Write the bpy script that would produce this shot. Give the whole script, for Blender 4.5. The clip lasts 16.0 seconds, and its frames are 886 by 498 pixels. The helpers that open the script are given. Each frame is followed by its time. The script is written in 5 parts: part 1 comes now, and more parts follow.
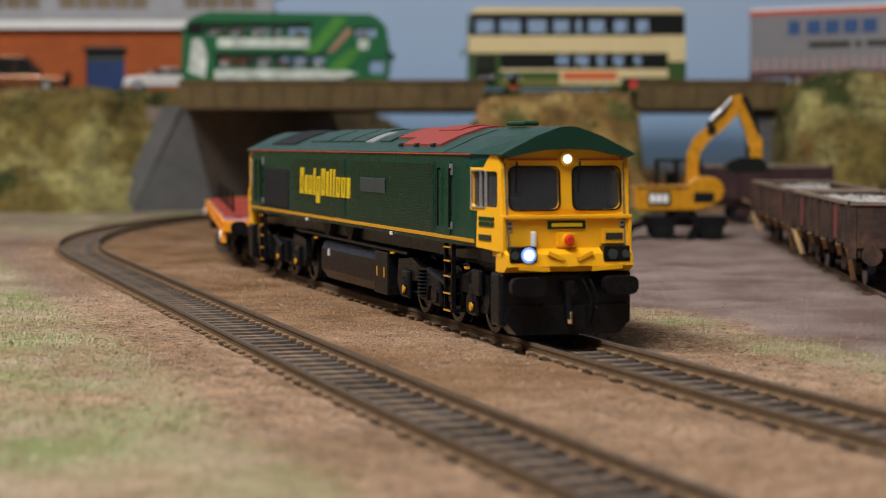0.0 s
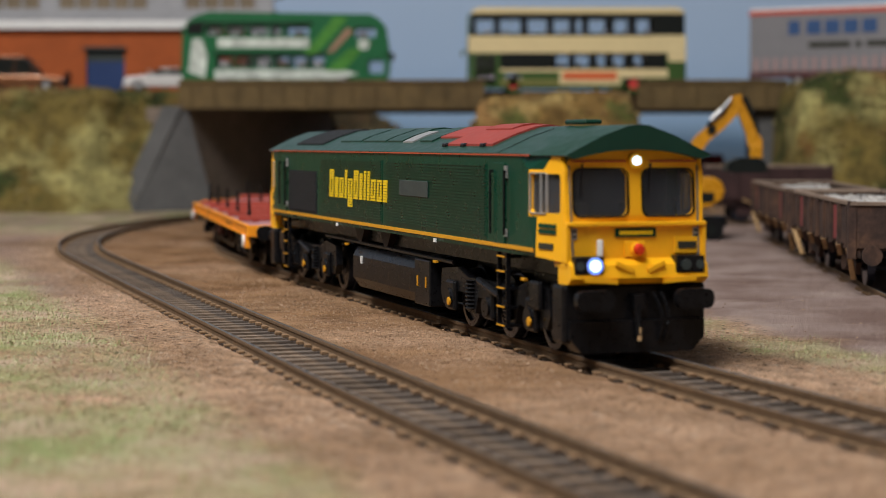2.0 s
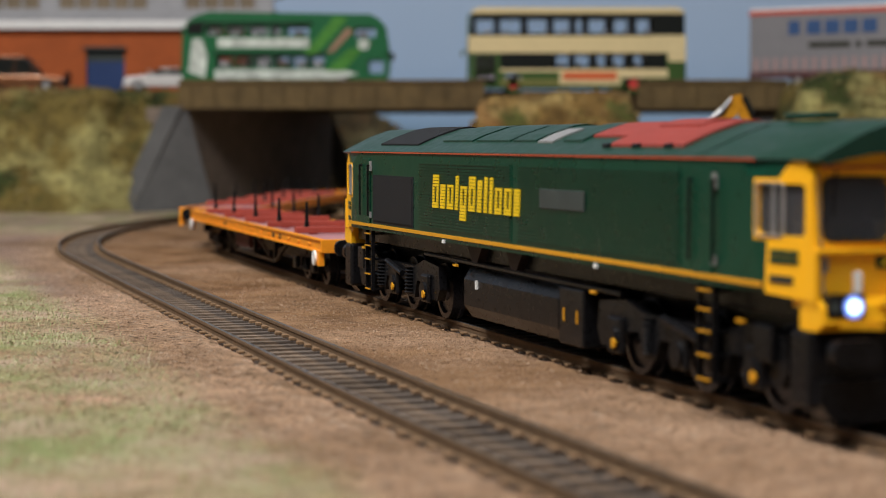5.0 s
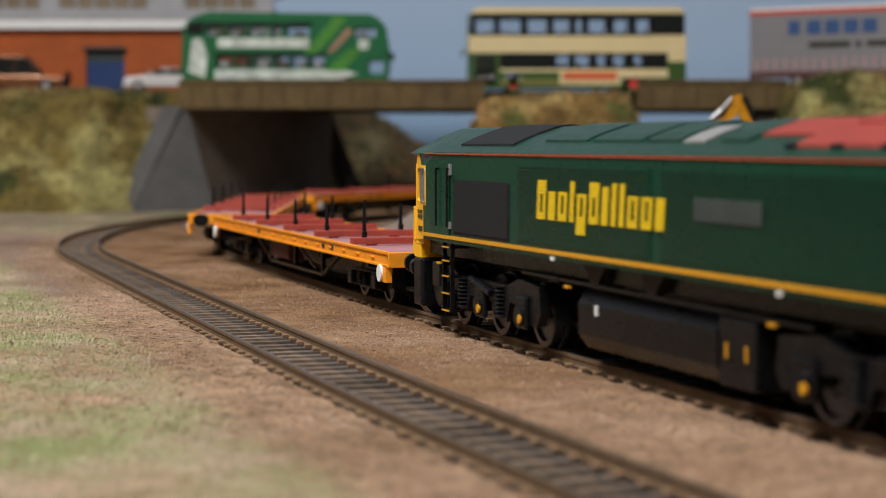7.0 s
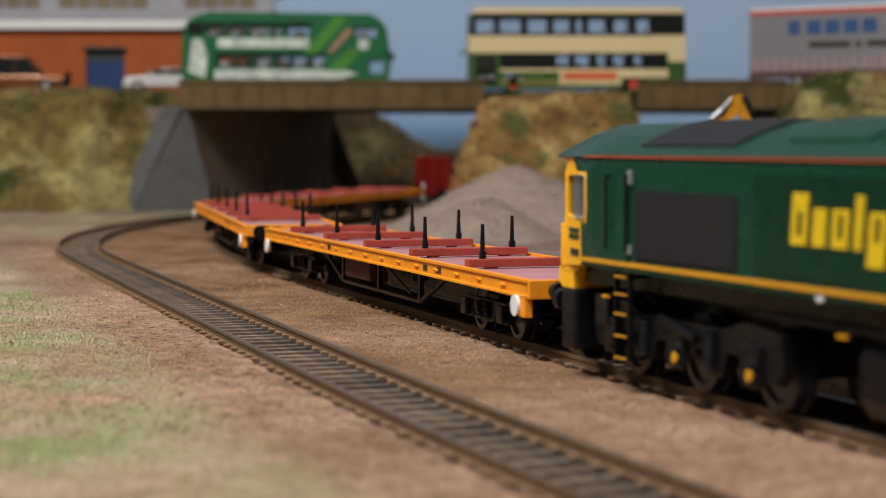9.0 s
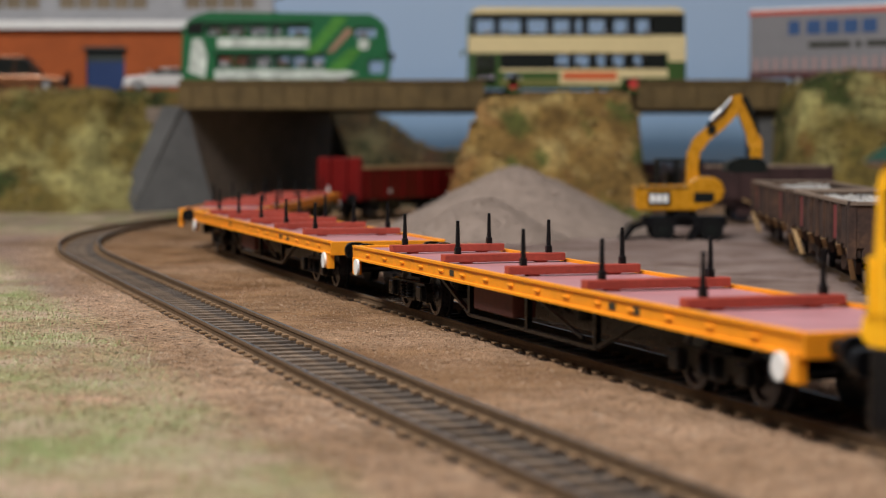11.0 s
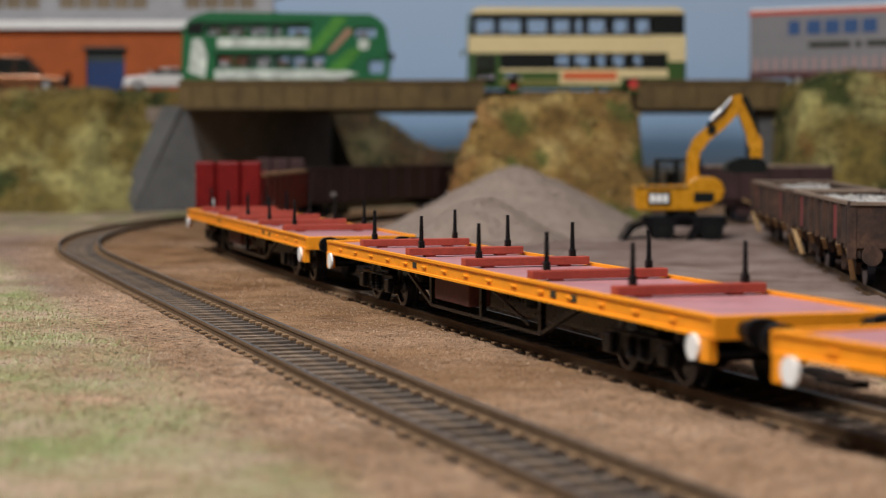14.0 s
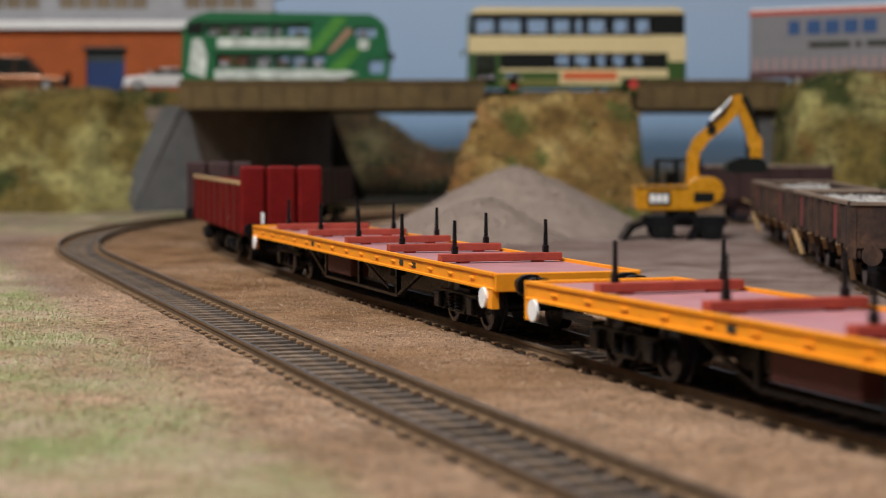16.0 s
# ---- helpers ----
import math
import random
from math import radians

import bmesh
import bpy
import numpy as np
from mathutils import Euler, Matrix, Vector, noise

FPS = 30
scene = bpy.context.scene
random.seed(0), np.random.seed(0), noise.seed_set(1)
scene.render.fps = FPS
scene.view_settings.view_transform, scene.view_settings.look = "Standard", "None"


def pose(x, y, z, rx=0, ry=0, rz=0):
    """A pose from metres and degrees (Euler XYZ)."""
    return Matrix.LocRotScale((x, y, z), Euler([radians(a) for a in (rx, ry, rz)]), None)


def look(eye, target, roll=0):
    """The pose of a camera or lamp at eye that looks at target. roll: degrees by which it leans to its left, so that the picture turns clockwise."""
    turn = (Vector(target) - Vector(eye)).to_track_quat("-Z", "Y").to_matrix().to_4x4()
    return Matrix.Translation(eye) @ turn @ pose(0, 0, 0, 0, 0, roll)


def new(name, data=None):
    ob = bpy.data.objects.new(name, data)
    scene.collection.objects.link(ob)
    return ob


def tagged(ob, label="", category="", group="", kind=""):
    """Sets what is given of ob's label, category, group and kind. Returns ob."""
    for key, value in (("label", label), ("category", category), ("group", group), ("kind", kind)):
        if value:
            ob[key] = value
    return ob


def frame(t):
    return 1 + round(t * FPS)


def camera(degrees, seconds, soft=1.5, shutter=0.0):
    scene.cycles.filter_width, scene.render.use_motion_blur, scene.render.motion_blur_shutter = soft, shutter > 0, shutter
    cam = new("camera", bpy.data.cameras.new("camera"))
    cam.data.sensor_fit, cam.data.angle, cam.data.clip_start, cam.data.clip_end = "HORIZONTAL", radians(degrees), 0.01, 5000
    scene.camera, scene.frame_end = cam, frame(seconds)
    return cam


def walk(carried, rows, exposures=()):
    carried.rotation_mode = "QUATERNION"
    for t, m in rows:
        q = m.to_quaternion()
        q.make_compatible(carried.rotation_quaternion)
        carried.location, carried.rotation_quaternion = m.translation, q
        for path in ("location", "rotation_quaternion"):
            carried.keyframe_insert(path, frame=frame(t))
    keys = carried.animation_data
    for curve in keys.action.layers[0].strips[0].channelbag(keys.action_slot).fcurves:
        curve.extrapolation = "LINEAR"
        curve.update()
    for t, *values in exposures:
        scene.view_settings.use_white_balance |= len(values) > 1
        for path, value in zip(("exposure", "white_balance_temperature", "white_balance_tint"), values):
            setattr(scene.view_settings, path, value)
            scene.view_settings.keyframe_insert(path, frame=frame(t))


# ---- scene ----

# All sizes below are millimetres of a 1:76 model railway, mostly fitted to the camera's view, turned into metres by MM.
MM = 0.001
cam = camera(26.14, 16.0, soft=0.75, shutter=0.4)
cam.data.dof.use_dof = True
cam.data.dof.focus_distance = 0.475
cam.data.dof.aperture_fstop = 24
EYE = pose(0, 0, 0.04345, 90 - 3.188, 0, 0)
walk(cam, [(0, EYE), (16, EYE)])

# ---- light ----
world = bpy.data.worlds.new("hall")
scene.world = world
world.use_nodes = True
world.node_tree.nodes["Background"].inputs[0].default_value = (0.75, 0.85, 1.0, 1)
world.node_tree.nodes["Background"].inputs[1].default_value = 0.14
scene.view_settings.exposure = 0.0


def area_lamp(name, eye, target, sx, sy, watts, colour):
    data = bpy.data.lights.new(name, "AREA")
    data.shape, data.size, data.size_y, data.energy, data.color = "RECTANGLE", sx, sy, watts, colour
    ob = new(name, data)
    ob.matrix_world = look(eye, target)
    return ob


area_lamp("layout_lamp", (-0.40, 0.14, 0.98), (-0.03, 0.42, 0.0), 0.9, 0.25, 19, (1.0, 0.96, 0.925))
# Unseen fill lamp behind the camera, added to brighten surfaces that face it.
area_lamp("hall_lamp", (-0.22, -0.75, 1.35), (0.0, 0.45, 0.0), 1.0, 0.8, 10.5, (0.93, 0.97, 1.06))


# ---- materials ----
def material(name, colour, rough=0.6, metal=0.0, vary=0.12, scale=200.0, bump=0.0, bump_scale=900.0, coat=0.0, second=None, spots=None, emit=None, random_piece=0.0, spec=0.35):
    """Colour with two scales of variation, optional second colour in patches, fine relief."""
    m = bpy.data.materials.new(name)
    m.use_nodes = True
    nt = m.node_tree
    N, L = nt.nodes, nt.links
    b = N["Principled BSDF"]
    b.inputs["Roughness"].default_value, b.inputs["Metallic"].default_value = rough, metal
    b.inputs["Specular IOR Level"].default_value = spec
    if coat:
        b.inputs["Coat Weight"].default_value = coat
        b.inputs["Coat Roughness"].default_value = 0.15
    tc = N.new("ShaderNodeTexCoord")
    vec = tc.outputs["Object"]

    def tex(sc, detail=6, rgh=0.6):
        n = N.new("ShaderNodeTexNoise")
        n.inputs["Scale"].default_value, n.inputs["Detail"].default_value, n.inputs["Roughness"].default_value = sc, detail, rgh
        L.new(vec, n.inputs["Vector"])
        return n.outputs["Fac"]

    def mix(fac, a, c, mode="MIX"):
        n = N.new("ShaderNodeMix")
        n.data_type, n.blend_type = "RGBA", mode
        for sock, val in ((n.inputs[0], fac), (n.inputs[6], a), (n.inputs[7], c)):
            if isinstance(val, (int, float)):
                sock.default_value = val
            elif isinstance(val, tuple):
                sock.default_value = (*val[:3], 1)
            else:
                L.new(val, sock)
        return n.outputs[2]

    def ramp(fac, lo, hi):
        n = N.new("ShaderNodeMapRange")
        n.inputs[1].default_value, n.inputs[2].default_value = lo, hi
        L.new(fac, n.inputs[0])
        return n.outputs[0]

    col = colour
    if second:
        c2, sc2, lo, hi = second
        col = mix(ramp(tex(sc2), lo, hi), col, c2)
    if spots:
        for c3, sc3, lo, hi in spots:
            col = mix(ramp(tex(sc3, 3, 0.5), lo, hi), col, c3)
    if vary:
        f1, f2 = tex(scale), tex(scale * 6.3, 3)
        dark = mix(ramp(f1, 0.3, 0.7), (1 - vary,) * 3, (1 + vary,) * 3)
        fine = mix(ramp(f2, 0.3, 0.7), (1 - vary,) * 3, (1 + vary,) * 3)
        col = mix(1.0, mix(1.0, col, dark, "MULTIPLY"), fine, "MULTIPLY")
        r = N.new("ShaderNodeMapRange")
        r.inputs[3].default_value, r.inputs[4].default_value = max(0.03, rough - 0.12), min(1, rough + 0.12)
        L.new(f2, r.inputs[0])
        L.new(r.outputs[0], b.inputs["Roughness"])
    if random_piece:
        oi = N.new("ShaderNodeObjectInfo")
        col = mix(1.0, col, mix(oi.outputs["Random"], (1 - random_piece,) * 3, (1 + random_piece,) * 3), "MULTIPLY")
    if isinstance(col, tuple):
        b.inputs["Base Color"].default_value = (*col[:3], 1)
    else:
        L.new(col, b.inputs["Base Color"])
    if bump:
        n = N.new("ShaderNodeBump")
        n.inputs["Strength"].default_value, n.inputs["Distance"].default_value = 1.0, bump * MM
        L.new(tex(bump_scale, 5, 0.7), n.inputs["Height"])
        L.new(n.outputs[0], b.inputs["Normal"])
    if emit:
        b.inputs["Emission Color"].default_value = (*emit[0], 1)
        b.inputs["Emission Strength"].default_value = emit[1]
    return m


def glass(name, colour=(0.9, 0.95, 1.0), rough=0.05, clear=1.0):
    m = bpy.data.materials.new(name)
    m.use_nodes = True
    b = m.node_tree.nodes["Principled BSDF"]
    b.inputs["Base Color"].default_value = (*colour, 1)
    b.inputs["Roughness"].default_value = rough
    b.inputs["Transmission Weight"].default_value = clear
    b.inputs["IOR"].default_value = 1.4
    return m


RAILSIDE = material("rail_rust", (0.125, 0.078, 0.042), 0.8, vary=0.25, scale=400)
RAILTOP = material("rail_head", (0.12, 0.115, 0.115), 0.34, metal=0.7, vary=0.15, scale=300)
MOSS = material("moss_bank", (0.17, 0.125, 0.032), 0.95, vary=0.4, scale=50, bump=2.6, bump_scale=330, second=((0.36, 0.32, 0.12), 16, 0.52, 0.62), spots=[((0.045, 0.058, 0.014), 21, 0.52, 0.61), ((0.27, 0.11, 0.035), 14, 0.56, 0.66)])
MOSSBROWN = material("mound_moss", (0.24, 0.145, 0.042), 0.95, vary=0.4, scale=55, bump=2.6, bump_scale=330, second=((0.43, 0.31, 0.115), 30, 0.50, 0.60), spots=[((0.11, 0.115, 0.028), 36, 0.54, 0.64), ((0.27, 0.12, 0.04), 27, 0.55, 0.68)])
# Moss colours about halved: the far bank's darkness is put into the colour.
HALFMOSS = material("half_dark_moss", (0.085, 0.062, 0.03), 0.95, vary=0.35, scale=40, bump=2.2, bump_scale=330, second=((0.15, 0.125, 0.06), 20, 0.5, 0.64), spots=[((0.03, 0.04, 0.014), 26, 0.5, 0.62), ((0.13, 0.065, 0.03), 19, 0.56, 0.68)])
GIRDER = material("bridge_girder", (0.115, 0.077, 0.03), 0.8, vary=0.25, scale=60, bump=0.2, bump_scale=900)
CONCRETE = material("abutment_concrete", (0.10, 0.098, 0.096), 0.85, vary=0.15, scale=50, bump=0.2, bump_scale=500)
# Brown wall whose colour is lightened for the light that reaches under the deck.
TUNNELWALL = material("tunnel_wall", (0.21, 0.165, 0.13), 0.9, vary=0.2, scale=40, bump=0.2, bump_scale=500)
ROAD = material("road_surface", (0.12, 0.115, 0.11), 0.85, vary=0.15, scale=60)
GRAVEL = material("gravel_heap", (0.30, 0.235, 0.195), 0.95, vary=0.15, scale=120, bump=0.8, bump_scale=900)
GREEN = material("loco_green", (0.002, 0.043, 0.0235), 0.3, vary=0.06, scale=40, spec=0.22)
GREENROOF = material("loco_roof_green", (0.003, 0.036, 0.022), 0.36, vary=0.1, scale=60, spec=0.5)
YELLOW = material("loco_yellow", (0.92, 0.455, 0.010), 0.4, vary=0.04, scale=40, coat=0.15)
BLACK = material("underframe_black", (0.0065, 0.0065, 0.0075), 0.3, vary=0.3, scale=150, spec=0.2)
ORANGE = material("wagon_orange", (0.85, 0.30, 0.012), 0.5, vary=0.07, scale=80)
# Maroon lightened to pink: the lamp's sheen on the deck is in the colour.
SHEENDECK = material("deck_with_sheen", (0.41, 0.19, 0.205), 0.45, vary=0.12, scale=80)
REDBOX = material("wagon_red", (0.13, 0.006, 0.0055), 0.5, vary=0.16, scale=60, spec=0.15)
BRICK = material("orange_brick", (0.37, 0.088, 0.023), 0.85, vary=0.1, scale=60)
WHITE = material("white_paint", (0.78, 0.78, 0.76), 0.5, vary=0.05)


# ---- mesh helpers (millimetres) ----
def link(name, me, material, parent=None, label=""):
    ob = new(name, me)
    if material:
        me.materials.append(material)
    if parent:
        ob.parent = parent
    if label:
        tagged(ob, label)
    return ob


def part(name, bm, material, parent=None, label="", smooth=False):
    me = bpy.data.meshes.new(name)
    bmesh.ops.scale(bm, vec=(MM, MM, MM), verts=bm.verts)
    bm.normal_update()
    bm.to_mesh(me)
    bm.free()
    if smooth:
        me.shade_smooth()
    return link(name, me, material, parent, label)


def raw(name, verts, faces, material, parent=None, label="", smooth=False):
    me = bpy.data.meshes.new(name)
    me.from_pydata([(x * MM, y * MM, z * MM) for x, y, z in verts], [], faces)
    if smooth:
        me.shade_smooth()
    return link(name, me, material, parent, label)


def thing(name, label, category, group="", at=None):
    ob = new(name)
    ob.empty_display_size = 0.01
    tagged(ob, label, category, group)
    if at is not None:
        ob.matrix_basis = at
    return ob


def box(bm, x0, x1, y0, y1, z0, z1, bevel=0.0):
    r = bmesh.ops.create_cube(bm, size=1, matrix=Matrix.Translation(((x0 + x1) / 2, (y0 + y1) / 2, (z0 + z1) / 2)) @ Matrix.Diagonal((abs(x1 - x0), abs(y1 - y0), abs(z1 - z0), 1)))
    if bevel:
        ed = list({e for v in r["verts"] for e in v.link_edges})
        bmesh.ops.bevel(bm, geom=ed, offset=bevel, segments=2, affect="EDGES", profile=0.5)
    return bm


def B(*a, bevel=0.0):
    """A bmesh of boxes: each six numbers."""
    bm = bmesh.new()
    for b in a:
        box(bm, *b, bevel=bevel)
    return bm


def rod(bm, p, q, r, seg=10, r2=None):
    p, q = Vector(p), Vector(q)
    d = q - p
    m = Matrix.Translation((p + q) / 2) @ d.to_track_quat("Z", "Y").to_matrix().to_4x4()
    bmesh.ops.create_cone(bm, cap_ends=True, segments=seg, radius1=r, radius2=r if r2 is None else r2, depth=d.length, matrix=m)
    return bm


def beam(bm, p, q, w, h):
    """A bar of square section from p to q."""
    p, q = Vector(p), Vector(q)
    d = q - p
    m = Matrix.Translation((p + q) / 2) @ d.to_track_quat("Z", "Y").to_matrix().to_4x4() @ Matrix.Diagonal((w, h, d.length, 1))
    bmesh.ops.create_cube(bm, size=1, matrix=m)
    return bm


def tube(bm, pts, r, seg=6):
    """One bent pipe through pts."""
    rows = []
    for i, p in enumerate(pts):
        d = Vector(pts[min(i + 1, len(pts) - 1)]) - Vector(pts[max(i - 1, 0)])
        q = d.to_track_quat("Z", "Y")
        rows.append([bm.verts.new(Vector(p) + q @ Vector((r * math.cos(2 * math.pi * k / seg), r * math.sin(2 * math.pi * k / seg), 0))) for k in range(seg)])
    fs = [bm.faces.new((a[k], a[(k + 1) % seg], b[(k + 1) % seg], b[k])) for a, b in zip(rows, rows[1:]) for k in range(seg)]
    fs += [bm.faces.new(rows[0]), bm.faces.new(rows[-1])]
    bmesh.ops.recalc_face_normals(bm, faces=fs)
    return bm


def prism(bm, profile, axis, a, b):
    """Extrudes a closed profile of (p, q) pairs along axis x, y or z from a to b."""
    def at(p, q, s):
        return {"x": (s, p, q), "y": (p, s, q), "z": (p, q, s)}[axis]
    lo = [bm.verts.new(at(p, q, a)) for p, q in profile]
    hi = [bm.verts.new(at(p, q, b)) for p, q in profile]
    n = len(profile)
    fs = [bm.faces.new([lo[i], lo[(i + 1) % n], hi[(i + 1) % n], hi[i]]) for i in range(n)]
    fs += [bm.faces.new(lo[::-1]), bm.faces.new(hi)]
    bmesh.ops.recalc_face_normals(bm, faces=fs)
    return bm


# ---- the two tracks in plan: a start point, a heading and stretches of curvature (1/mm) ----
class Track:
    def __init__(self, start, heading, bends, lo=-1500.0, hi=1500.0, step=2.0):
        self.s = np.arange(lo, hi, step)
        k = np.zeros(len(self.s))
        for a, b, r in bends:
            k[(self.s >= a) & (self.s < b)] = 1.0 / r
        th = np.cumsum(k) * step
        self.th = th - np.interp(0, self.s, th) + heading
        x, y = np.cumsum(np.cos(self.th)) * step, np.cumsum(np.sin(self.th)) * step
        self.x, self.y = x - np.interp(0, self.s, x) + start[0], y - np.interp(0, self.s, y) + start[1]

    def at(self, s, off=0.0):
        t = float(np.interp(s, self.s, self.th))
        return (float(np.interp(s, self.s, self.x)) - off * math.sin(t), float(np.interp(s, self.s, self.y)) + off * math.cos(t), t)

    def vehicle(self, s, half):
        """Pose of a vehicle with its two pivots half before and behind s."""
        ax, ay, _ = self.at(s + half)
        bx, by, _ = self.at(s - half)
        return (ax + bx) / 2, (ay + by) / 2, math.atan2(ay - by, ax - bx)


MAIN = Track((-24.1, 579.3), -1.2681, [(-1500, -180, 546), (-180, -80, 4466), (-80, 40, 5005), (40, 140, -16500), (140, 240, 6600), (240, 400, 2677), (400, 1500, 800)])
NEAR = Track((-56.0, 484.4), -1.2657, [(-1500, -264, 726), (120, 330, 3270), (330, 1500, 900)])
TRAVEL = [(0, 35.0), (0.5, 42.8), (1, 50.0), (1.5, 59.5), (2, 72.9), (2.5, 88.6), (3, 105.2), (3.5, 122.2), (4, 138.8), (4.8, 165), (5.6, 191.5), (6.5, 221.8), (7, 241.2), (7.5, 264.8), (8, 290.6), (8.5, 318.1), (9, 344.4), (9.2, 354), (10.2, 410), (11.3, 478), (11.5, 490.5), (12, 533), (12.5, 575), (13, 618.5), (13.5, 662.5), (14, 705.9), (14.5, 748.7), (15, 791.5), (15.5, 833.7), (16, 875.6)]


def travelled(t):
    """How far the locomotive's middle has come along the main track, smooth through TRAVEL."""
    ts, ss = [a for a, _ in TRAVEL], [b for _, b in TRAVEL]
    slope = np.gradient(np.array(ss), np.array(ts))
    i = min(max(int(np.searchsorted(ts, t, "right")) - 1, 0), len(ts) - 2)
    h = ts[i + 1] - ts[i]
    u = (t - ts[i]) / h
    return ((2 * u ** 3 - 3 * u ** 2 + 1) * ss[i] + (u ** 3 - 2 * u ** 2 + u) * h * slope[i] + (-2 * u ** 3 + 3 * u ** 2) * ss[i + 1] + (u ** 3 - u ** 2) * h * slope[i + 1])


def holed(outer, holes, place, depth):
    """A plate with openings: outlines of (p, q), place(p, q) gives the point, depth is a vector of thickness."""
    bm = bmesh.new()
    edges = []
    for loop in [outer, *holes]:
        vs = [bm.verts.new(place(p, q)) for p, q in loop]
        edges += [bm.edges.new((vs[i], vs[(i + 1) % len(vs)])) for i in range(len(vs))]
    bmesh.ops.triangle_fill(bm, use_beauty=True, edges=edges)
    r = bmesh.ops.extrude_face_region(bm, geom=list(bm.faces))
    bmesh.ops.translate(bm, vec=depth, verts=[v for v in r["geom"] if isinstance(v, bmesh.types.BMVert)])
    bmesh.ops.recalc_face_normals(bm, faces=bm.faces)
    return bm


def rrect(x0, x1, y0, y1, r, n=4):
    """Outline of a rectangle with round corners."""
    pts = []
    for cx, cy, a0 in ((x1 - r, y1 - r, 0), (x0 + r, y1 - r, 90), (x0 + r, y0 + r, 180), (x1 - r, y0 + r, 270)):
        pts += [(cx + r * math.cos(radians(a0 + 90 * k / n)), cy + r * math.sin(radians(a0 + 90 * k / n))) for k in range(n + 1)]
    return pts


def ring(x0, x1, y0, y1, r, w, place, depth):
    """A frame of width w round an opening."""
    return holed(rrect(x0 - w, x1 + w, y0 - w, y1 + w, r + w), [rrect(x0, x1, y0, y1, r)], place, depth)


def fbm(x, y, z=0.0, s=1.0, o=4):
    return noise.fractal(Vector((x * s, y * s, z * s)), 0.8, 2.1, o)


def smooth01(t):
    t = min(max(t, 0.0), 1.0)
    return t * t * (3 - 2 * t)


# ---- ground ----
def main_side(x, y):
    """Signed distance left of the main track's middle."""
    d = (MAIN.x - x) ** 2 + (MAIN.y - y) ** 2
    i = int(d.argmin())
    t = MAIN.th[i]
    return (x - MAIN.x[i]) * -math.sin(t) + (y - MAIN.y[i]) * math.cos(t)


def near_dist(x, y):
    return math.sqrt(float(((NEAR.x - x) ** 2 + (NEAR.y - y) ** 2).min()))


def near_side(x, y):
    """Signed distance left of the loop track's middle."""
    i = int(((NEAR.x - x) ** 2 + (NEAR.y - y) ** 2).argmin())
    t = NEAR.th[i]
    return (x - NEAR.x[i]) * -math.sin(t) + (y - NEAR.y[i]) * math.cos(t)


def ground_z(x, y):
    """Height of the earth: low between the rails, banked up over the sleeper ends."""
    away = min(abs(main_side(x, y)), near_dist(x, y))
    bury = smooth01((away - 8.6) / 3.4)
    return -3.25 + 0.22 * fbm(x, y, 0, 0.09) + bury * (1.25 + 0.3 * fbm(x, y, 2, 0.22)) + smooth01((away - 13) / 14) * (0.9 * fbm(x, y, 5, 0.03) + 0.1) + smooth01((main_side(x, y) - 24) / 12) * 0.8 * fbm(x, y, 8, 0.07)


def green_mask(x, y):
    """Where static grass was sown: the foreground verge and a strip by the yard."""
    side = main_side(x, y)
    lump = 0.5 * fbm(x, y, 3.0, 0.022)
    verge = (smooth01((near_dist(x, y) - 25 - 12 * lump) / 16) if side < -62 else 0.0) * smooth01((800 - y) / 140)
    strip = smooth01((side - 36 + 16 * lump) / 9) * smooth01((64 + 16 * lump - side) / 12) * smooth01((560 - y) / 60)
    far = smooth01((y - 900) / 120) * smooth01((-side - 78) / 15) * 0.8
    return min(1.0, max(0.0, max(verge, 0.75 * strip, far) * (0.62 + 2.0 * lump)))


def ground_material():
    m = material("layout_ground", (0.63, 0.415, 0.275), 0.95, vary=0.34, scale=170, bump=2.6, bump_scale=900, second=((0.36, 0.22, 0.125), 13, 0.40, 0.60), spots=[((0.58, 0.44, 0.33), 700, 0.58, 0.66), ((0.10, 0.06, 0.033), 480, 0.585, 0.66)], spec=0.15)
    N, L = m.node_tree.nodes, m.node_tree.links
    b = N["Principled BSDF"]
    soil = b.inputs["Base Color"].links[0].from_socket
    at = N.new("ShaderNodeAttribute")
    at.attribute_name = "sown"
    sep = N.new("ShaderNodeSeparateColor")
    L.new(at.outputs["Color"], sep.inputs[0])
    tc = N.new("ShaderNodeTexCoord")

    def patch(c1, c2, scale):
        n = N.new("ShaderNodeTexNoise")
        n.inputs["Scale"].default_value, n.inputs["Detail"].default_value = scale, 8
        L.new(tc.outputs["Object"], n.inputs["Vector"])
        r = N.new("ShaderNodeValToRGB")
        r.color_ramp.elements[0].position, r.color_ramp.elements[1].position = 0.36, 0.66
        r.color_ramp.elements[0].color, r.color_ramp.elements[1].color = (*c1, 1), (*c2, 1)
        L.new(n.outputs["Fac"], r.inputs[0])
        return r.outputs[0]

    col = soil
    for k, c in ((2, patch((0.205, 0.104, 0.043), (0.43, 0.245, 0.122), 60)), (0, patch((0.25, 0.168, 0.142), (0.46, 0.355, 0.315), 30)), (1, patch((0.36, 0.42, 0.17), (0.74, 0.58, 0.43), 45))):
        mx = N.new("ShaderNodeMix")
        mx.data_type = "RGBA"
        L.new(sep.outputs[k], mx.inputs[0])
        L.new(col, mx.inputs[6])
        L.new(c, mx.inputs[7])
        col = mx.outputs[2]
    L.new(col, b.inputs["Base Color"])
    return m


